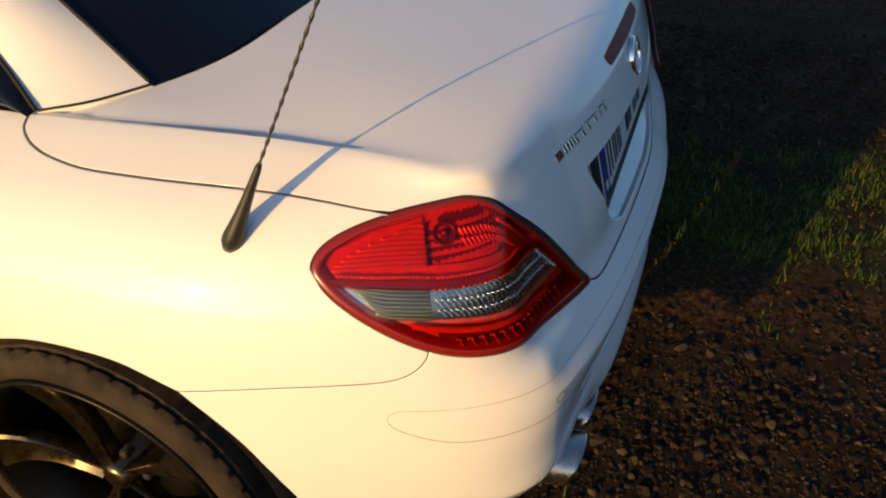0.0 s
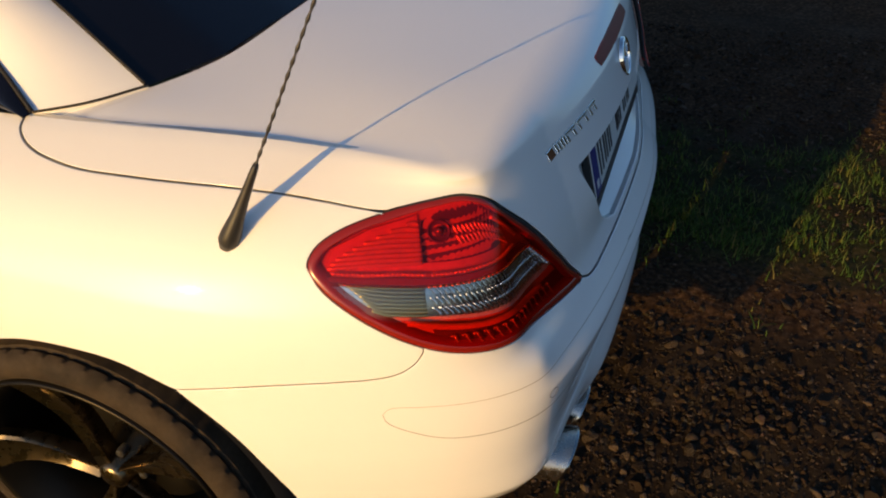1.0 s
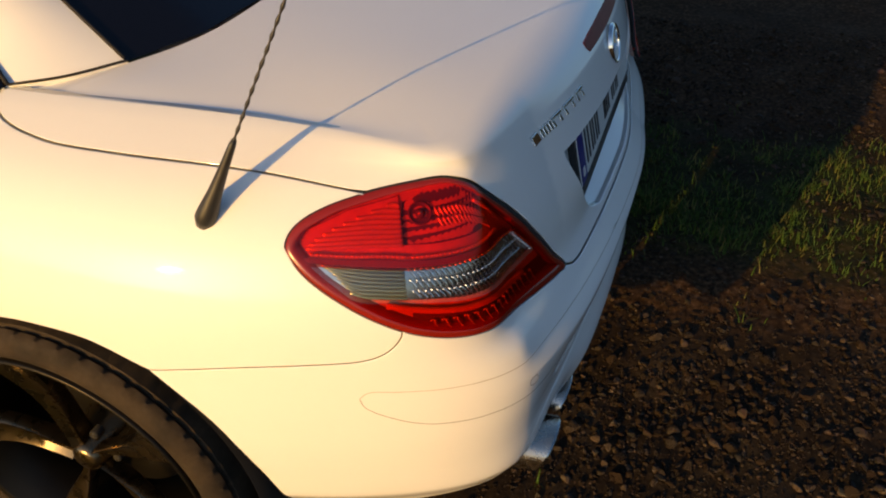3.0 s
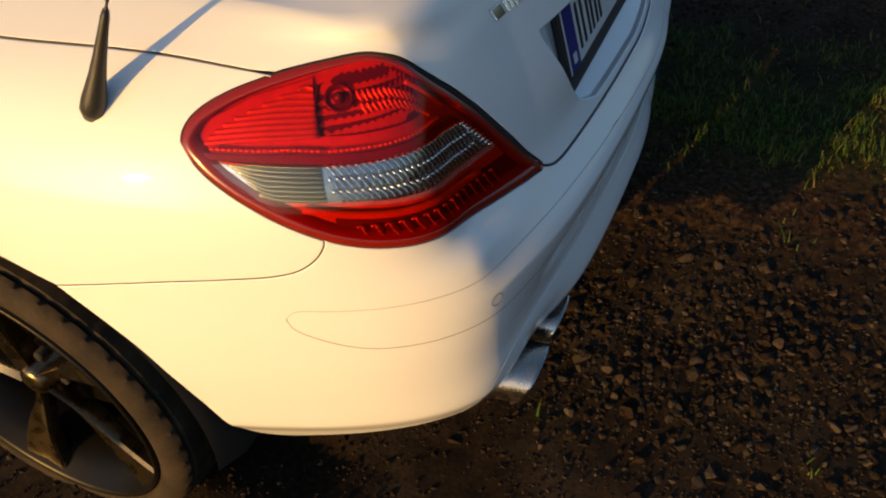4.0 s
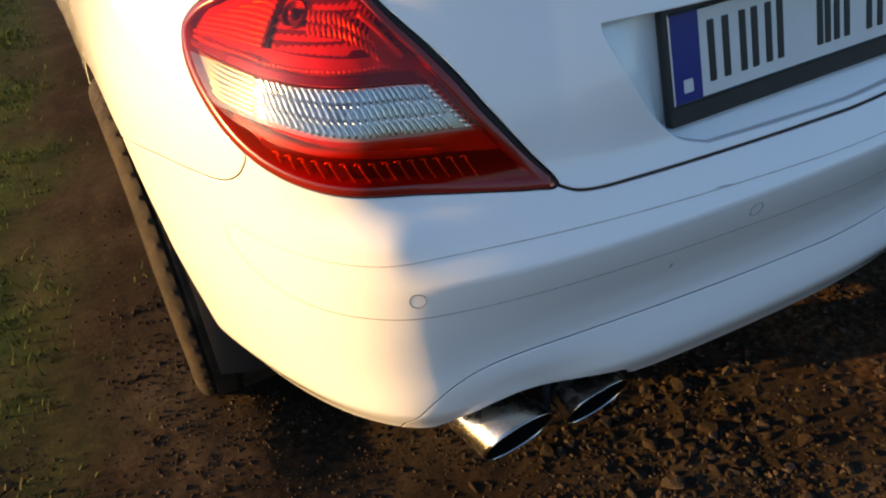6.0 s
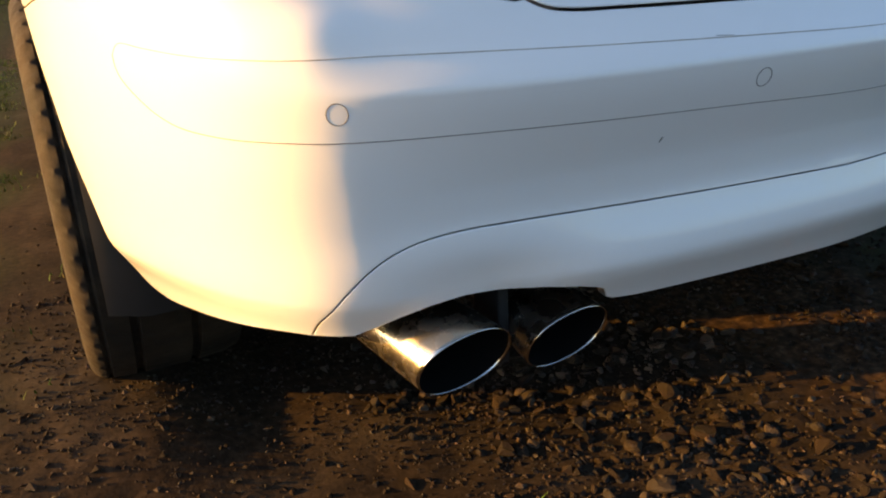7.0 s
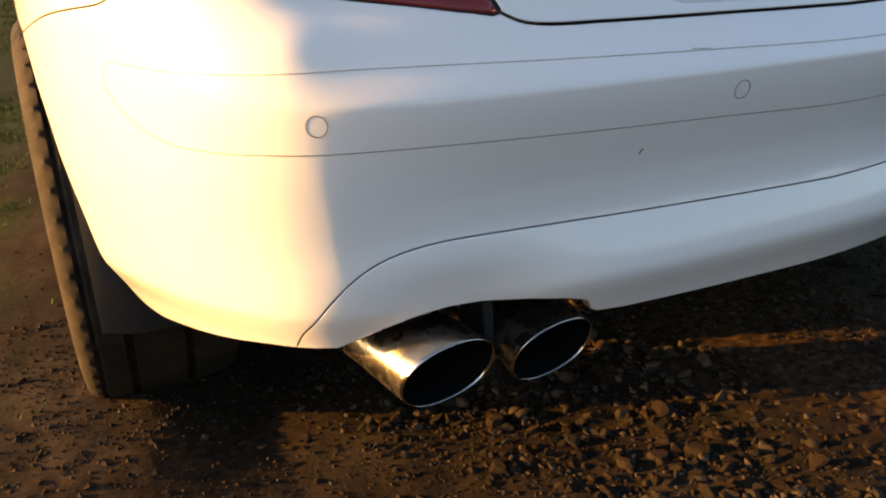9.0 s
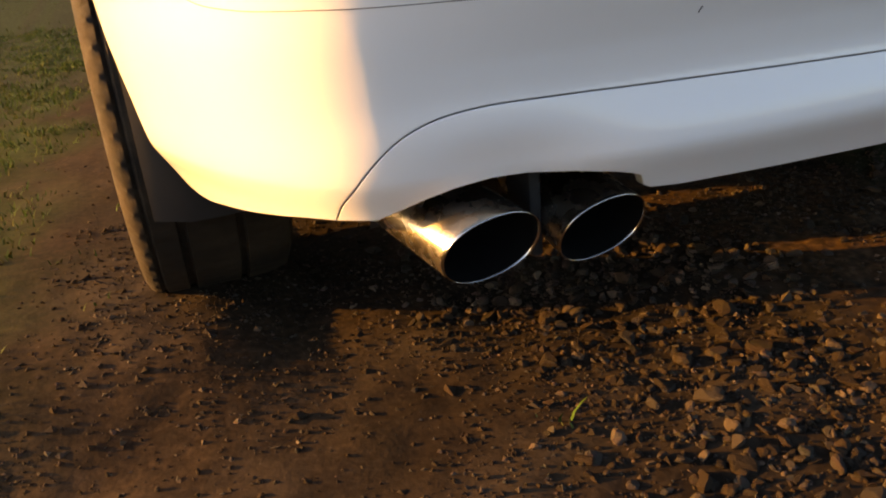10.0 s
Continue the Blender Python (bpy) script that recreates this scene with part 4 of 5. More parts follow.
def tail_lamp(mirror):
    flip = [-1, 1, 1] if mirror else [1, 1, 1]
    whole = even(LAMP_LOOP, 0.006)
    if area(whole) < 0:
        whole = whole[::-1]
    body_fn = lambda u, v, out=0.0: on_skin(u, v, out - 0.012)
    lamp = part("tail_lamp", sheet("tail_lamp", inset(whole, 0.004), body_fn, skin_up, HOUSING, step=0.012, gap=0.0, thick=0.01, mirror=mirror), HOUSING, car, "red tail lamp with a clear band across it")
    # dark seal round the lamp, wider along its upper rear edge
    wide = np.clip((0.80 - whole[:, 0]) / 0.10, 0, 1) * np.clip((whole[:, 0] - 0.44) / 0.05, 0, 1) * (whole[:, 1] > np.interp(whole[:, 0], [0.44, 0.80], v_of(np.array([0.615, 0.78]))))
    wide = 0.0055 * np.convolve(np.r_[wide[-12:], wide, wide[:12]], np.ones(25) / 25, "valid")[:, None]
    a, b = inset(whole, -0.0002), inset(whole, 0.0030 + wide)
    rows = [on_skin(a[:, 0], a[:, 1], -0.006) * flip, on_skin(a[:, 0], a[:, 1], -0.0012) * flip, on_skin(b[:, 0], b[:, 1], -0.0008) * flip, on_skin(b[:, 0], b[:, 1], -0.020) * flip]
    part("seal", grid_mesh("seal", rows, GAP, closed_v=True), GAP, lamp, "black seal round the lamp")
    # solid red frame of the lens
    a, b, c = inset(whole, 0.0010 + wide), inset(whole, 0.0032 + wide), inset(whole, 0.0125 + wide * 0.8)
    rows = [on_skin(l[:, 0], l[:, 1], o) * flip for l, o in ((a, -0.004), (a, -0.0004), (b, 0.0012), (inset(whole, 0.009 + wide * 0.9), 0.0016), (c, 0.0010), (inset(whole, 0.0185 + wide * 0.6), -0.0075), (inset(whole, 0.0190 + wide * 0.6), -0.0115))]
    part("lens_frame", grid_mesh("lens_frame", rows, RED_SOLID, closed_v=True), RED_SOLID, lamp, "glossy dark red lens frame")
    cover = inset(whole, 0.0118 + wide * 0.8)

    def clip_to(loop):
        """Cut a zone to the inside of the frame."""
        out = []
        centre = cover.mean(0)
        for p in loop:
            if not inside(p[None], cover)[0]:
                d = np.linalg.norm(cover - p, axis=1)
                p = cover[np.argmin(d)]
            if not out or np.linalg.norm(p - out[-1]) > 5e-4:
                out.append(p)
        return np.array(out)

    def zone(name, loop, material, depth, label="", step=0.012):
        fn = lambda u, v, out=0.0: on_skin(u, v, out - depth)
        return part(name, sheet(name, clip_to(even(loop, 0.005)), fn, skin_up, material, step=step, gap=0.0, thick=0.003, smooth_edge=0.0006, mirror=mirror), material, lamp, label)

    clear_loop = even(strip_loop(BAND_LOW, CLEAR_LOW), 0.005)
    clear_loop = clip_to(clear_loop)
    lens_fn = lambda u, v, out=0.0: on_skin(u, v, out + 0.0011)
    part("red_lens", sheet("red_lens", even(cover, 0.006), lens_fn, skin_up, RED_LENS, step=0.010, gap=0.0, thick=0.002, smooth_edge=0.0006, holes=[clear_loop], mirror=mirror), RED_LENS, lamp, "red lens")
    part("clear_lens", sheet("clear_lens", clear_loop, lens_fn, skin_up, CLEAR_LENS, step=0.010, gap=0.0002, thick=0.002, smooth_edge=0.0006, mirror=mirror), CLEAR_LENS, lamp, "clear ribbed lens band")
    zone("divider", strip_loop([(p[0], p[1] - 0.009) for p in BAND_TOP], [(p[0], p[1] + 0.0015) for p in BAND_LOW]), RED_DEEP, 0.003, "dark red dividing band")

    # behind the lenses: fluted reflectors, bulb, combs, louvres
    for k in range(9):
        z0 = 0.8105 + 0.0050 * k
        s_in, s_out = 0.834, 0.975 - 0.004 * k - 0.0014 * k * k
        bead([(s_out, z0), ((s_in + s_out) / 2, z0 + 0.0012), (s_in, z0 - 0.001)], 0.0030, 0.0055, SILVER, "flute", lamp, mirror, "silvery reflector flute")
    zone("flute_backing", sv([(0.978, 0.812), (0.966, 0.832), (0.912, 0.848), (0.834, 0.858), (0.838, 0.806)]), HOUSING, 0.0075, "pale backing of the flutes")
    zone("bowl", sv([(0.834, 0.806), (0.836, 0.830), (0.830, 0.850), (0.800, 0.858), (0.720, 0.858), (0.660, 0.835), (0.612, 0.793), (0.700, 0.797), (0.790, 0.802)]), BOWL, 0.012, "dark bowl of the reflector")
    mid_s, mid_z, r = 0.802, 0.838, 0.017
    p0, n0 = skin(mid_s, mid_z, -0.010).reshape(3), skin_normal(np.array([mid_s]), np.array([mid_z]))[0]
    e1 = np.cross(n0, [0, 0, 1.0])
    e1 /= np.linalg.norm(e1)
    e2 = np.cross(n0, e1)
    rows = []
    for rr, dd in ((r, 0.0), (r * 0.92, 0.003), (r * 0.80, 0.0), (r * 0.42, -0.003), (r * 0.40, 0.003), (r * 0.24, 0.007), (0.0005, 0.008)):
        rows.append([(p0 + n0 * dd + rr * (math.cos(q) * e1 + math.sin(q) * e2)) * flip for q in np.linspace(0, 2 * math.pi, 24, endpoint=False)])
    part("bulb", grid_mesh("bulb", rows, BOWL, closed_v=True), BOWL, lamp, "bulb in its dark reflector bowl")
    for row in range(2):
        for col in range(14):
            s0 = 0.776 - 0.0085 * col - 0.004 * row
            z0 = 0.8435 - 0.0006 * col - 0.0003 * col * max(col - 5, 0) * 0.7 - 0.0115 * row
            if inside(sv([(s0 - 0.006, z0 - 0.006)]), inset(whole, 0.022))[0]:
                bead([(s0, z0), (s0 - 0.002, z0 - 0.005), (s0 - 0.006, z0 - 0.010)], 0.0019, 0.006, SILVER, "prism", lamp, mirror, count=5, sides=8)
    bead([(0.690, 0.838), (0.660, 0.824), (0.634, 0.806), (0.616, 0.791)], 0.0034, 0.004, SILVER, "bright_edge", lamp, mirror, "bright slanted reflector edge")
    zone("tip_reflector", sv([(0.672, 0.826), (0.640, 0.806), (0.616, 0.789), (0.662, 0.798)]), HOUSING, 0.006, "pale reflector corner")
    for k in range(46):
        s0 = 0.968 - 0.0072 * k
        z0 = np.interp(s0, [p[0] for p in BAND_TOP][::-1], [p[1] for p in BAND_TOP][::-1]) - 0.0045
        if k != 19:
            bead([(s0, z0), (s0 - 0.003, z0 - 0.0002), (s0 - 0.0058, z0 - 0.0004)], 0.0028, 0.0030, SILVER, "segment", lamp, mirror, count=4, sides=6)
    for k in range(8):
        f = 0.08 + 0.84 * k / 7
        bead([(s, between(f, s)) for s in np.linspace(0.958 - 0.046 * f, 0.836, 5)], 0.0024, 0.0055, AMBER, "amber_flute", lamp, mirror, "amber-brown reflector flute")
    for k in range(28):
        s0 = 0.832 - 0.0092 * k
        for lo, hi, slant, lag in ((0.02, 0.34, 0.012, 0.0), (0.34, 0.66, 0.010, 0.002), (0.66, 0.98, 0.013, 0.004)):
            line = [(s0 - lag - slant * q * (1.6 - 0.6 * q), between(lo + (hi - lo) * q, s0 - slant * q)) for q in (0, 0.35, 0.7, 1)]
            if line[-1][0] > 0.592 - 0.054 * hi:
                bead(line, 0.0019, 0.0058, FLUTE, "clear_flute", lamp, mirror, count=6, sides=5)
    for k in range(9):
        f = 0.06 + 0.11 * k
        bead([(s, between(f, s)) for s in np.linspace(0.596 - 0.050 * f, 0.584 - 0.050 * f, 3)], 0.0026, 0.004, CHROME, "bright_edge", lamp, mirror, count=4)
    dark_top = [(s, between(0.30, s)) for s in np.linspace(0.822, 0.700, 7)]
    dark_low = [(s, between(0.78, s)) for s in np.linspace(0.822, 0.716, 7)]
    zone("dark_facet", strip_loop(dark_top, dark_low), FACET, 0.0074, "dark mirrored facet")
    zone("clear_backing", strip_loop([(p[0], p[1] - 0.002) for p in BAND_LOW], CLEAR_LOW), PALE, 0.008, "silvery reflector")
    bead([(0.866, 0.7365), (0.824, 0.7265), (0.784, 0.7185), (0.744, 0.7115), (0.700, 0.7060), (0.644, 0.6965), (0.584, 0.690)], 0.0046, 0.004, HOUSING, "glow_rail", lamp, mirror, "bright rail in the lower lens")
    for k in range(15):
        s0 = 0.800 - 0.0175 * k
        z0 = 0.7055 - 0.0021 * k
        bead([(s0, z0), (s0 - 0.005, z0 - 0.010), (s0 - 0.014, z0 - 0.022 - 0.0003 * k)], 0.0010, 0.0045, SILVER, "louvre", lamp, mirror, count=8, sides=6)
        bead([(s0 + 0.006, z0 + 0.001), (s0 + 0.001, z0 + 0.002), (s0 - 0.003, z0 - 0.001)], 0.0010, 0.0045, SILVER, "louvre", lamp, mirror, count=5, sides=6)
    zone("louvre_backing", strip_loop([(0.830, 0.718), (0.744, 0.706), (0.584, 0.684), (0.50, 0.672)], [(0.830, 0.700), (0.744, 0.678), (0.584, 0.652), (0.48, 0.638)]), BOWL, 0.009, "dark louvre backing")
    return lamp


for side in (False, True):
    tail_lamp(side)


# ---- wheels ----
HUB_Z = 0.3225


def wheel(x_face, y0, m):
    """Low-profile tyre on a five-spoke alloy rim; m = 1 on the left, -1 on the right."""
    tyre_p = [(0.022, 0.2620), (0.013, 0.2650), (0.007, 0.272), (0.003, 0.283), (0.005, 0.296), (0.010, 0.306), (0.018, 0.3140), (0.026, 0.3165), (0.032, 0.3115), (0.036, 0.3185),
              (0.070, 0.322), (0.073, 0.314), (0.081, 0.314), (0.084, 0.3225), (0.155, 0.3225), (0.158, 0.314), (0.166, 0.314), (0.169, 0.322), (0.215, 0.319), (0.235, 0.312), (0.245, 0.292), (0.240, 0.262), (0.225, 0.250)]

    def blocks(k, i):
        return 0.0022 if (k + 3 * i) % 8 < 2 and 4 <= i <= 7 else 0.0016 if (k - 5 * i) % 12 < 2 and 9 <= i <= 18 else 0.0

    tyre = part("wheel", lathe("wheel", [(x * m, r) for x, r in tyre_p], RUBBER, 400, (x_face, y0, HUB_Z), blocks), RUBBER, car, "low-profile tyre on a five-spoke alloy wheel")
    tyre.data.set_sharp_from_angle(angle=radians(40))
    rim_p = [(0.022, 0.2625), (0.006, 0.2640), (0.003, 0.2600), (0.010, 0.2545), (0.032, 0.2440), (0.050, 0.2310), (0.130, 0.2230), (0.215, 0.2330), (0.232, 0.2500)]
    part("rim", lathe("rim", [(x * m, r) for x, r in rim_p], SHADED_RIM, 120, (x_face, y0, HUB_Z)), SHADED_RIM, tyre, "alloy rim coloured dark for the shade inside it")
    hub_p = [(0.032, 0.0005), (0.033, 0.020), (0.037, 0.027), (0.045, 0.030), (0.075, 0.040), (0.12, 0.060)]
    part("hub", lathe("hub", [(x * m, r) for x, r in hub_p], ALLOY, 60, (x_face, y0, HUB_Z)), ALLOY, tyre, "wheel hub with centre cap")
    # the disc takes the same near-black, for the shade behind the spokes
    disc_p = [(0.118, 0.06), (0.118, 0.145), (0.124, 0.149), (0.146, 0.149), (0.146, 0.06)]
    part("brake_disc", lathe("brake_disc", [(x * m, r) for x, r in disc_p], SHADED_RIM, 72, (x_face, y0, HUB_Z)), SHADED_RIM, tyre, "brake disc coloured dark for the shade behind the spokes")
    back_p = [(0.165, 0.02), (0.165, 0.138), (0.20, 0.144)]
    part("brake_backing", lathe("brake_backing", [(x * m, r) for x, r in back_p], GAP, 48, (x_face, y0, HUB_Z)), GAP, tyre, "dark brake backing")
    for k in range(5):
        a = radians(180 - (106 + 72 * k))
        rows = []
        for t in np.linspace(0, 1, 16):
            r = 0.030 + t * 0.221
            turn = a + 0.10 * math.sin(t * math.pi) * m
            width = 0.0105 + 0.036 * t ** 1.7
            deep = 0.040 - 0.026 * t ** 1.4 + 0.006 * math.sin(t * math.pi)
            thick = 0.030 - 0.006 * t
            twist = 0.55 * (1 - t)
            d = np.array([0, math.cos(turn), math.sin(turn)])
            n = np.array([0, -math.sin(turn), math.cos(turn)])
            mid = np.array([x_face + deep * m, y0, HUB_Z]) + d * r
            ring = []
            for u, w in ((-1, 1), (-1, 0.2), (-0.86, 0.0), (0.0, 0.16), (0.86, 0.0), (1, 0.2), (1, 1), (0.6, 1.2), (-0.6, 1.2)):
                ring.append(mid + n * u * width + np.array([m, 0, 0]) * (w * thick + u * twist * 0.010))
            rows.append(ring)
        me = grid_mesh("spoke", rows, ALLOY, closed_v=True)
        bm = bmesh.new()
        bm.from_mesh(me)
        bmesh.ops.recalc_face_normals(bm, faces=bm.faces)
        bm.to_mesh(me)
        bm.free()
        me.set_sharp_from_angle(angle=radians(35))
        part("spoke", me, ALLOY, tyre)
        bolt_a = a + radians(36)
        q = np.array([x_face + 0.056 * m, y0 + 0.050 * math.cos(bolt_a), HUB_Z + 0.050 * math.sin(bolt_a)])
        part("wheel_bolt", lathe("wheel_bolt", [(0.0, 0.0004), (0.0, 0.007), (0.004 * m, 0.009), (0.02 * m, 0.009)], GAP, 14, q), GAP, tyre)
    return tyre


for m in (1, -1):
    wheel(-0.882 * m, 0.862, m)
    wheel(-0.845 * m, y_hub, m)

# ---- ground ----
def soft(a, b, v):
    k = min(1.0, max(0.0, (v - a) / (b - a)))
    return k * k * (3 - 2 * k)


def lie(x, y):
    """Height of the ground."""
    p = Vector((x, y, 0))
    return 0.010 * noise.noise(p * 1.7) + 0.006 * noise.noise(p * 6.0) + 0.003 * noise.noise(p * 19.0) - 0.004 + 0.05 * soft(0.60, 0.84, -x - 0.05 * noise.noise(p * 3.0)) * soft(0.22, 0.5, y)


def grass_share(x, y):
    """How grassy the ground is: a strip along the track on one side, mossy turf on the other."""
    n = 0.60 * noise.noise(Vector((x * 2.1, y * 2.1, 4.0))) + 0.45 * noise.noise(Vector((x * 7, y * 7, 9.0)))
    right = soft(0.42, 0.72, x) * (1 - soft(1.15, 1.45, x)) * 0.52
    left = soft(0.95, 1.35, -x) * soft(-0.2, 1.4, y) * 0.85
    far = soft(3.2, 4.5, x) * 0.9
    k = max(right, left, far)
    return min(1, max(0, k + n * min(1.0, k * 3 + 0.12)))


def red_share(x, y):
    """Bare reddish earth: a strip between gravel and grass, and patches of the trodden side."""
    n = noise.noise(Vector((x * 3.0, y * 3.0, 14.0))) + 0.5 * noise.noise(Vector((x * 9.0, y * 9.0, 3.0)))
    lane = x + 0.25 * (y - 0.1)
    strip = max(soft(0.06, 0.22, lane) * (1 - soft(0.55, 0.75, lane)), 0.75 * soft(1.15, 1.5, lane))
    side = soft(0.35, 0.55, -x) * 0.18
    return min(1, max(0, max(strip * 0.85, side) + 0.55 * n * min(1.0, strip + side + 0.15)))


def rough(x, y):
    """Clods and grit of the nearer ground."""
    p = Vector((x, y, 0))
    fade = max(0.0, min(1.0, (2.3 - max(abs(x), abs(y - 0.5))) / 0.5))
    clod = noise.noise(p * 31.0)
    side = 0.2 + 0.8 * soft(-0.5, -0.1, x)
    return side * fade * (0.0030 * clod + 0.0036 * noise.noise(p * 74.0) * (0.6 + noise.noise(p * 9.0)) + 0.0024 * noise.noise(p * 150.0))


def bank(y):
    """The meadow ahead of the car rises gently."""
    return 0.095 * min(60.0, max(0.0, y - 7.0))


def line_of(lo, hi, near, fine, step, reach):
    """Grid line: fine between lo and hi, coarser to near, then out to reach."""
    a = np.arange(lo, hi, fine)
    b, c = np.arange(-near, lo - step / 2, step), np.arange(a[-1] + step, near, step)
    far = (reach - near) * np.linspace(0, 1, 24)[1:] ** 3
    return np.r_[-near - far[::-1], b, a, c, c[-1] + far]


def build_ground():
    xs, ys = line_of(-1.35, 1.2, 3.2, 0.0105, 0.045, 600), line_of(-0.75, 0.95, 3.2, 0.0105, 0.045, 600)
    verts, cover, red = [], [], []
    for y in ys:
        for x in xs:
            verts.append((x, y, lie(x, y) + rough(x, y) + bank(y)))
            cover.append(grass_share(x, y))
            red.append(red_share(x, y))
    n = len(xs)
    faces = [(j * n + i, j * n + i + 1, (j + 1) * n + i + 1, (j + 1) * n + i) for j in range(len(ys) - 1) for i in range(n - 1)]
    me = mesh_of("ground", verts, faces, SOIL)
    layer = me.attributes.new("grass", "FLOAT", "POINT")
    layer.data.foreach_set("value", cover)
    layer = me.attributes.new("red", "FLOAT", "POINT")
    layer.data.foreach_set("value", red)
    return tagged(new("ground", me), "brown earth and gravel with grassy patches", "ground", kind="structure")


def soil():
    m = shade("earth", (0.105, 0.070, 0.045), 0.95, bump=0.55, bump_scale=140, Specular_IOR_Level=0.06)
    nodes, links = m.node_tree.nodes, m.node_tree.links
    b = nodes["Principled BSDF"]
    where = nodes.new("ShaderNodeTexCoord").outputs["Object"]

    def cloud(size, detail=5.0):
        t = nodes.new("ShaderNodeTexNoise")
        t.inputs["Scale"].default_value, t.inputs["Detail"].default_value = size, detail
        links.new(where, t.inputs["Vector"])
        return t.outputs["Fac"]

    def ramp(src, stops):
        r = nodes.new("ShaderNodeValToRGB")
        while len(r.color_ramp.elements) < len(stops):
            r.color_ramp.elements.new(0.5)
        for e, (k, c) in zip(r.color_ramp.elements, stops):
            e.position, e.color = k, (*c, 1)
        links.new(src, r.inputs[0])
        return r.outputs[0]

    def blend(fac, a, c):
        x = nodes.new("ShaderNodeMix")
        x.data_type = "RGBA"
        links.new(fac, x.inputs[0])
        links.new(a, x.inputs[6])
        links.new(c, x.inputs[7])
        return x.outputs[2]

    earth = ramp(cloud(4.5, 9.0), ((0.36, (0.013, 0.0090, 0.0060)), (0.5, (0.022, 0.0153, 0.0100)), (0.60, (0.038, 0.0275, 0.0183)), (0.72, (0.068, 0.052, 0.036))))
    grit = ramp(cloud(85.0), ((0.35, (0.010, 0.0072, 0.0052)), (0.5, (0.021, 0.0150, 0.0103)), (0.66, (0.040, 0.029, 0.0195))))
    mixer = nodes.new("ShaderNodeMath")
    mixer.operation = "MULTIPLY"
    mixer.inputs[1].default_value = 0.8
    links.new(cloud(12.0), mixer.inputs[0])
    base = blend(mixer.outputs[0], earth, grit)
    green = ramp(cloud(40.0), ((0.3, (0.014, 0.022, 0.006)), (0.7, (0.036, 0.048, 0.014))))
    share = nodes.new("ShaderNodeAttribute")
    share.attribute_name = "grass"
    rust = ramp(cloud(60.0), ((0.34, (0.018, 0.0100, 0.0055)), (0.52, (0.046, 0.0255, 0.0130)), (0.68, (0.095, 0.057, 0.031))))
    where_red = nodes.new("ShaderNodeAttribute")
    where_red.attribute_name = "red"
    base = blend(where_red.outputs["Fac"], base, rust)
    links.new(blend(share.outputs["Fac"], base, green), b.inputs["Base Color"])
    return m


SOIL = soil()
ground = build_ground()


def stone_look():
    m = shade("stone", (0.17, 0.135, 0.105), 0.9, bump=0.6, bump_scale=220, Specular_IOR_Level=0.12)
    nodes, links = m.node_tree.nodes, m.node_tree.links
    info, geo, add, r, tex, mix = (nodes.new("ShaderNode" + k) for k in ("ObjectInfo", "NewGeometry", "Math", "ValToRGB", "TexNoise", "Mix"))
    links.new(info.outputs["Random"], add.inputs[0])
    links.new(geo.outputs["Random Per Island"], add.inputs[1])
    frac = nodes.new("ShaderNodeMath")
    frac.operation = "FRACT"
    links.new(add.outputs[0], frac.inputs[0])
    for k, c in ((0.0, (0.019, 0.0135, 0.0095)), (1.0, (0.100, 0.071, 0.049))):
        r.color_ramp.elements[int(k)].color = (*c, 1)
    e = r.color_ramp.elements.new(0.5)
    e.color = (0.034, 0.0215, 0.0125, 1)
    e = r.color_ramp.elements.new(0.75)
    e.color = (0.038, 0.031, 0.025, 1)
    links.new(frac.outputs[0], r.inputs[0])
    tex.inputs["Scale"].default_value, tex.inputs["Detail"].default_value = 70, 5
    mix.data_type, mix.blend_type = "RGBA", "MULTIPLY"
    mix.inputs[0].default_value = 0.6
    links.new(r.outputs[0], mix.inputs[6])
    links.new(tex.outputs["Color"], mix.inputs[7])
    links.new(mix.outputs[2], nodes["Principled BSDF"].inputs["Base Color"])
    return m


STONE = stone_look()


def stone_shape(rng, fine=2):
    """Verts and faces of a rough angular pebble about one unit across."""
    bm = bmesh.new()
    bmesh.ops.create_icosphere(bm, subdivisions=max(fine, 1), radius=0.5)
    cuts = [Vector((rng.gauss(0, 1), rng.gauss(0, 1), rng.gauss(0, 1))).normalized() for _ in range(9)]
    far = [rng.uniform(0.20, 0.36) for _ in cuts]
    sx, sy, sz = rng.uniform(0.9, 1.25), rng.uniform(0.7, 1.0), rng.uniform(0.5, 0.75)
    for v in bm.verts:
        for c, d in zip(cuts, far):
            k = v.co.dot(c)
            if k > d:
                v.co -= c * (k - d)
        v.co = Vector((v.co.x * sx, v.co.y * sy, v.co.z * sz)) * rng.uniform(0.97, 1.03)
    verts = [tuple(v.co) for v in bm.verts]
    faces = [tuple(v.index for v in f.verts) for f in bm.faces]
    bm.free()
    return np.array(verts), faces


def stony(x, y):
    """How stony the ground is: a band of coarse gravel behind the car, little on the trodden earth beside it."""
    n = 0.55 + 0.7 * noise.noise(Vector((x * 2.6, y * 2.6, 2.0))) + 0.3 * noise.noise(Vector((x * 8, y * 8, 5.0)))
    band = soft(-0.58, -0.22, x) * (1 - soft(0.08, 0.30, x + 0.25 * (y - 0.1))) * 0.62 + 0.18 * soft(1.3, 1.6, x) + 0.12 * soft(0.2, 0.4, x)
    return max(0.0, min(1.0, (0.03 + 0.04 * soft(-0.5, -0.2, x) + band) * n * 1.25)) * (1 - 0.85 * grass_share(x, y))


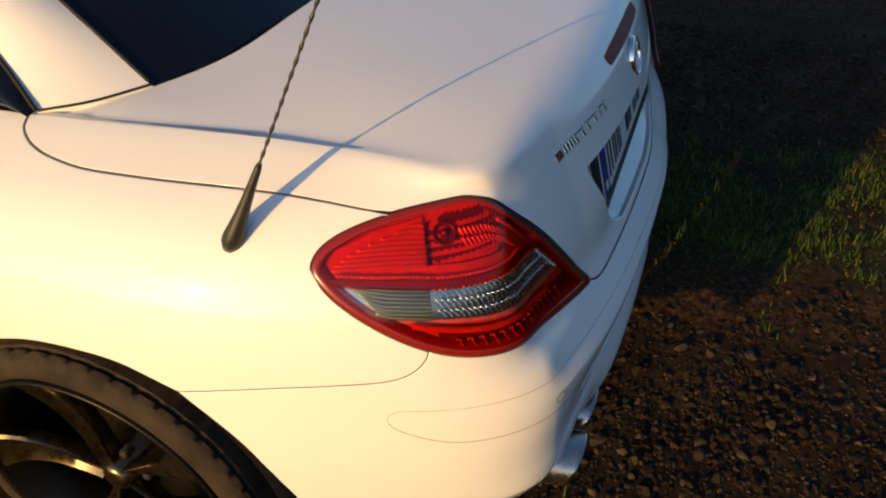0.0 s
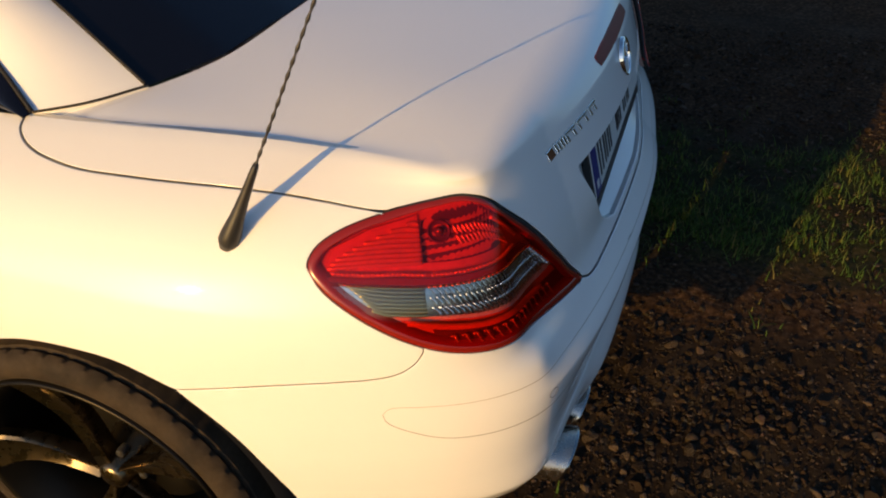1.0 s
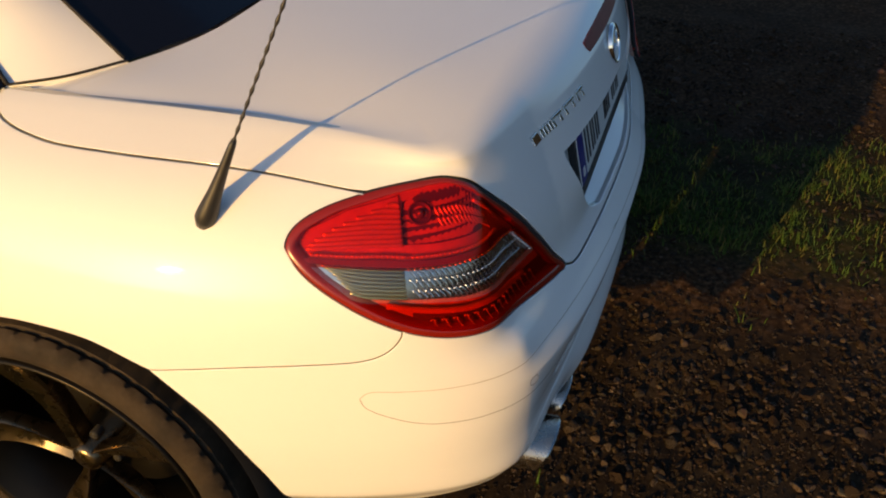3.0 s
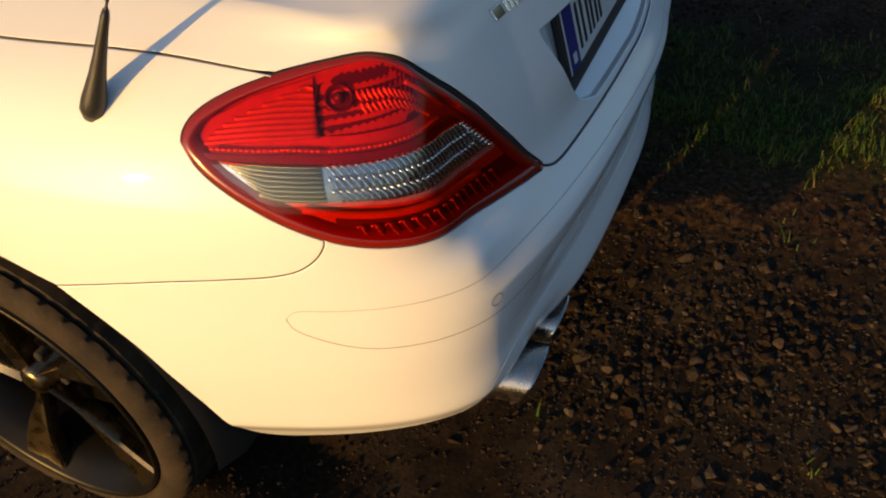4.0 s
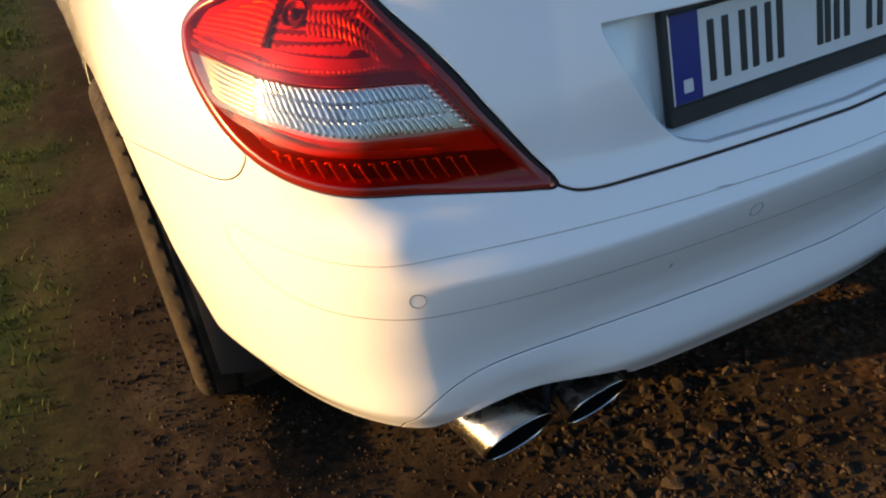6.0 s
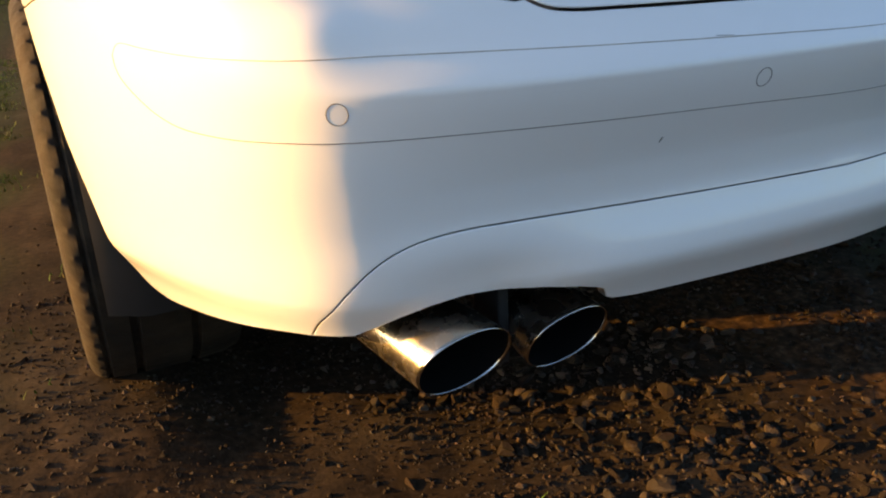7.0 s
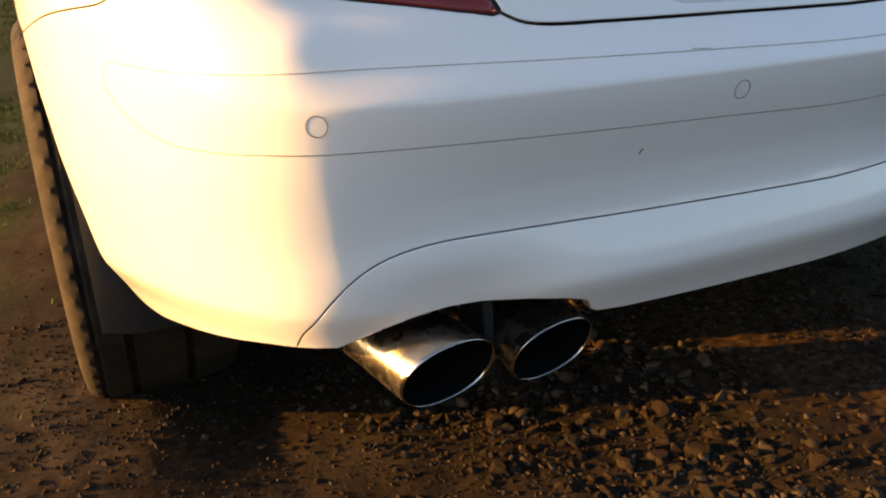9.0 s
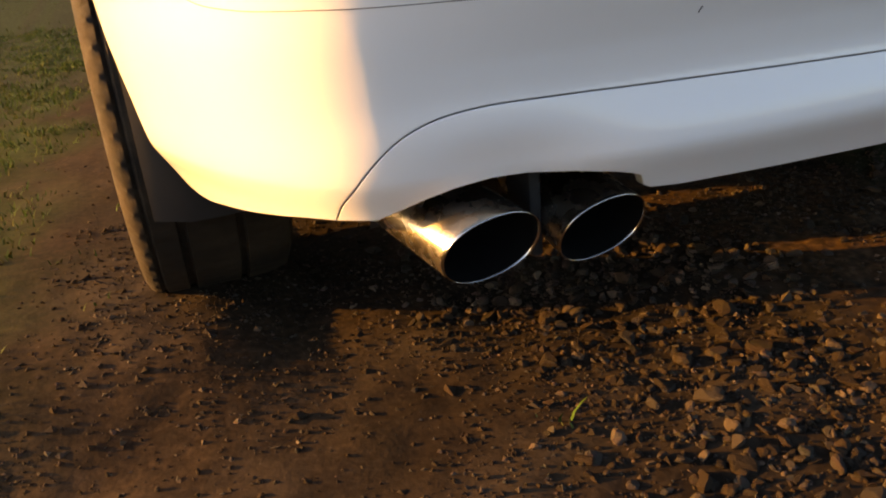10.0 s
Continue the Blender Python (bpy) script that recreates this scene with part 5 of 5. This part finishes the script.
def scatter_gravel():
    rng = random.Random(7)
    shapes = [stone_shape(rng) for _ in range(14)]
    crumbs = [stone_shape(rng, 0) for _ in range(10)]
    meshes = [mesh_of("stone", v, f, STONE, smooth=False) for v, f in shapes]
    made, verts, faces = 0, [], []
    total = 0
    for _ in range(170000):
        x, y = rng.uniform(-1.5, 2.4), rng.uniform(-1.1, 1.7)
        if rng.random() > stony(x, y):
            continue
        size = min(0.012 if x < -0.52 else 0.045, 0.0042 + rng.expovariate(1 / 0.0062))
        small = size < 0.0125
        k = rng.randrange(10 if small else 14)
        turn = Euler((rng.uniform(-0.5, 0.5), rng.uniform(-0.5, 0.5), rng.uniform(0, 6.3)))
        z = lie(x, y) + rough(x, y) + size * 0.10
        near = -0.75 < x < 0.75 and -0.65 < y < 0.42
        if made < 300 and near and size > 0.017:
            ob = new("stone", meshes[k])
            ob.parent = ground
            ob.matrix_basis = Matrix.LocRotScale((x, y, z), turn, (size,) * 3)
            made += 1
            continue
        v, f = crumbs[k] if small else shapes[k]
        r = np.array(turn.to_matrix())
        base = total
        pts = (v * size) @ r.T + [x, y, z]
        verts.append(pts)
        faces += [tuple(base + i for i in q) for q in f]
        total += len(pts)
        if total > 1100000:
            break
    # grit: small sharp crumbs all over the nearer ground
    nrng = np.random.default_rng(5)
    octa = np.array([(1, 0, 0), (-1, 0, 0), (0, 1, 0), (0, -1, 0), (0, 0, 1), (0, 0, -1)]) * 0.5
    octa_f = [(0, 2, 4), (2, 1, 4), (1, 3, 4), (3, 0, 4), (2, 0, 5), (1, 2, 5), (3, 1, 5), (0, 3, 5)]
    for _ in range(80000):
        x, y = rng.uniform(-1.4, 1.5), rng.uniform(-0.85, 1.1)
        if rng.random() > 0.42 + 0.9 * noise.noise(Vector((x * 4.0, y * 4.0, 7.0))) - 0.3 * grass_share(x, y):
            continue
        size = 0.0022 + rng.expovariate(1 / 0.0022)
        pts = (octa + nrng.normal(0, 0.16, (6, 3))) * size * [1.2, 1.2, 0.8] + [x, y, lie(x, y) + rough(x, y) + size * 0.1]
        verts.append(pts)
        faces += [tuple(total + i for i in q) for q in octa_f]
        total += 6
    me = mesh_of("gravel", np.vstack(verts), faces, STONE, smooth=False)
    tagged(new("gravel", me), "brown and grey crushed gravel lying on earth", "gravel", kind="stuff")


def grass_look():
    m = shade("grass", (0.055, 0.075, 0.018), 0.8, Specular_IOR_Level=0.12)
    nodes, links = m.node_tree.nodes, m.node_tree.links
    geo, r = nodes.new("ShaderNodeNewGeometry"), nodes.new("ShaderNodeValToRGB")
    r.color_ramp.elements[0].color, r.color_ramp.elements[1].color = (0.022, 0.048, 0.008, 1), (0.105, 0.092, 0.030, 1)
    e = r.color_ramp.elements.new(0.6)
    e.color = (0.046, 0.082, 0.015, 1)
    links.new(geo.outputs["Random Per Island"], r.inputs[0])
    links.new(r.outputs[0], nodes["Principled BSDF"].inputs["Base Color"])
    return m


GRASS = grass_look()


def scatter_grass():
    rng = random.Random(11)
    verts, faces = [], []
    fields = ((16000, -3.2, -0.92, 0.1, 6.5, 0.40), (6000, -4.0, -1.0, 6.3, 16.0, 0.9), (9000, 0.25, 1.7, -1.6, 0.9, 0.68), (2500, -1.6, 1.0, -1.2, 0.6, 0.55))
    for tries, x0, x1, y0, y1, tall in fields:
        for _ in range(tries):
            x, y = rng.uniform(x0, x1), rng.uniform(y0, y1)
            if -0.9 < x < 0.9 and 0.25 < y < 4.1:
                continue
            g = grass_share(x, y)
            if rng.random() > g * g + 0.008:
                continue
            for _ in range(rng.randint(3, 8)):
                px, py = x + rng.gauss(0, 0.018), y + rng.gauss(0, 0.018)
                a, h, w = rng.uniform(0, 6.3), rng.uniform(0.015, 0.062) * tall, rng.uniform(0.0013, 0.0032)
                bend = rng.uniform(0.2, 1.1) * h
                ca, sa = math.cos(a), math.sin(a)
                z = bank(py) + lie(px, py) + rough(px, py) - 0.004
                b = len(verts)
                for t in (0, 0.45, 0.8):
                    k = w * (1 - t * 0.7)
                    cx, cy, cz = px + ca * bend * t * t, py + sa * bend * t * t, z + h * t
                    verts += [(cx - sa * k, cy + ca * k, cz), (cx + sa * k, cy - ca * k, cz)]
                verts.append((px + ca * bend, py + sa * bend, z + h))
                faces += [(b, b + 1, b + 3, b + 2), (b + 2, b + 3, b + 5, b + 4), (b + 4, b + 5, b + 6)]
    me = mesh_of("grass", verts, faces, GRASS, smooth=False)
    tagged(new("grass", me), "short sparse green grass among the gravel", "grass", kind="stuff")


scatter_gravel()
scatter_grass()
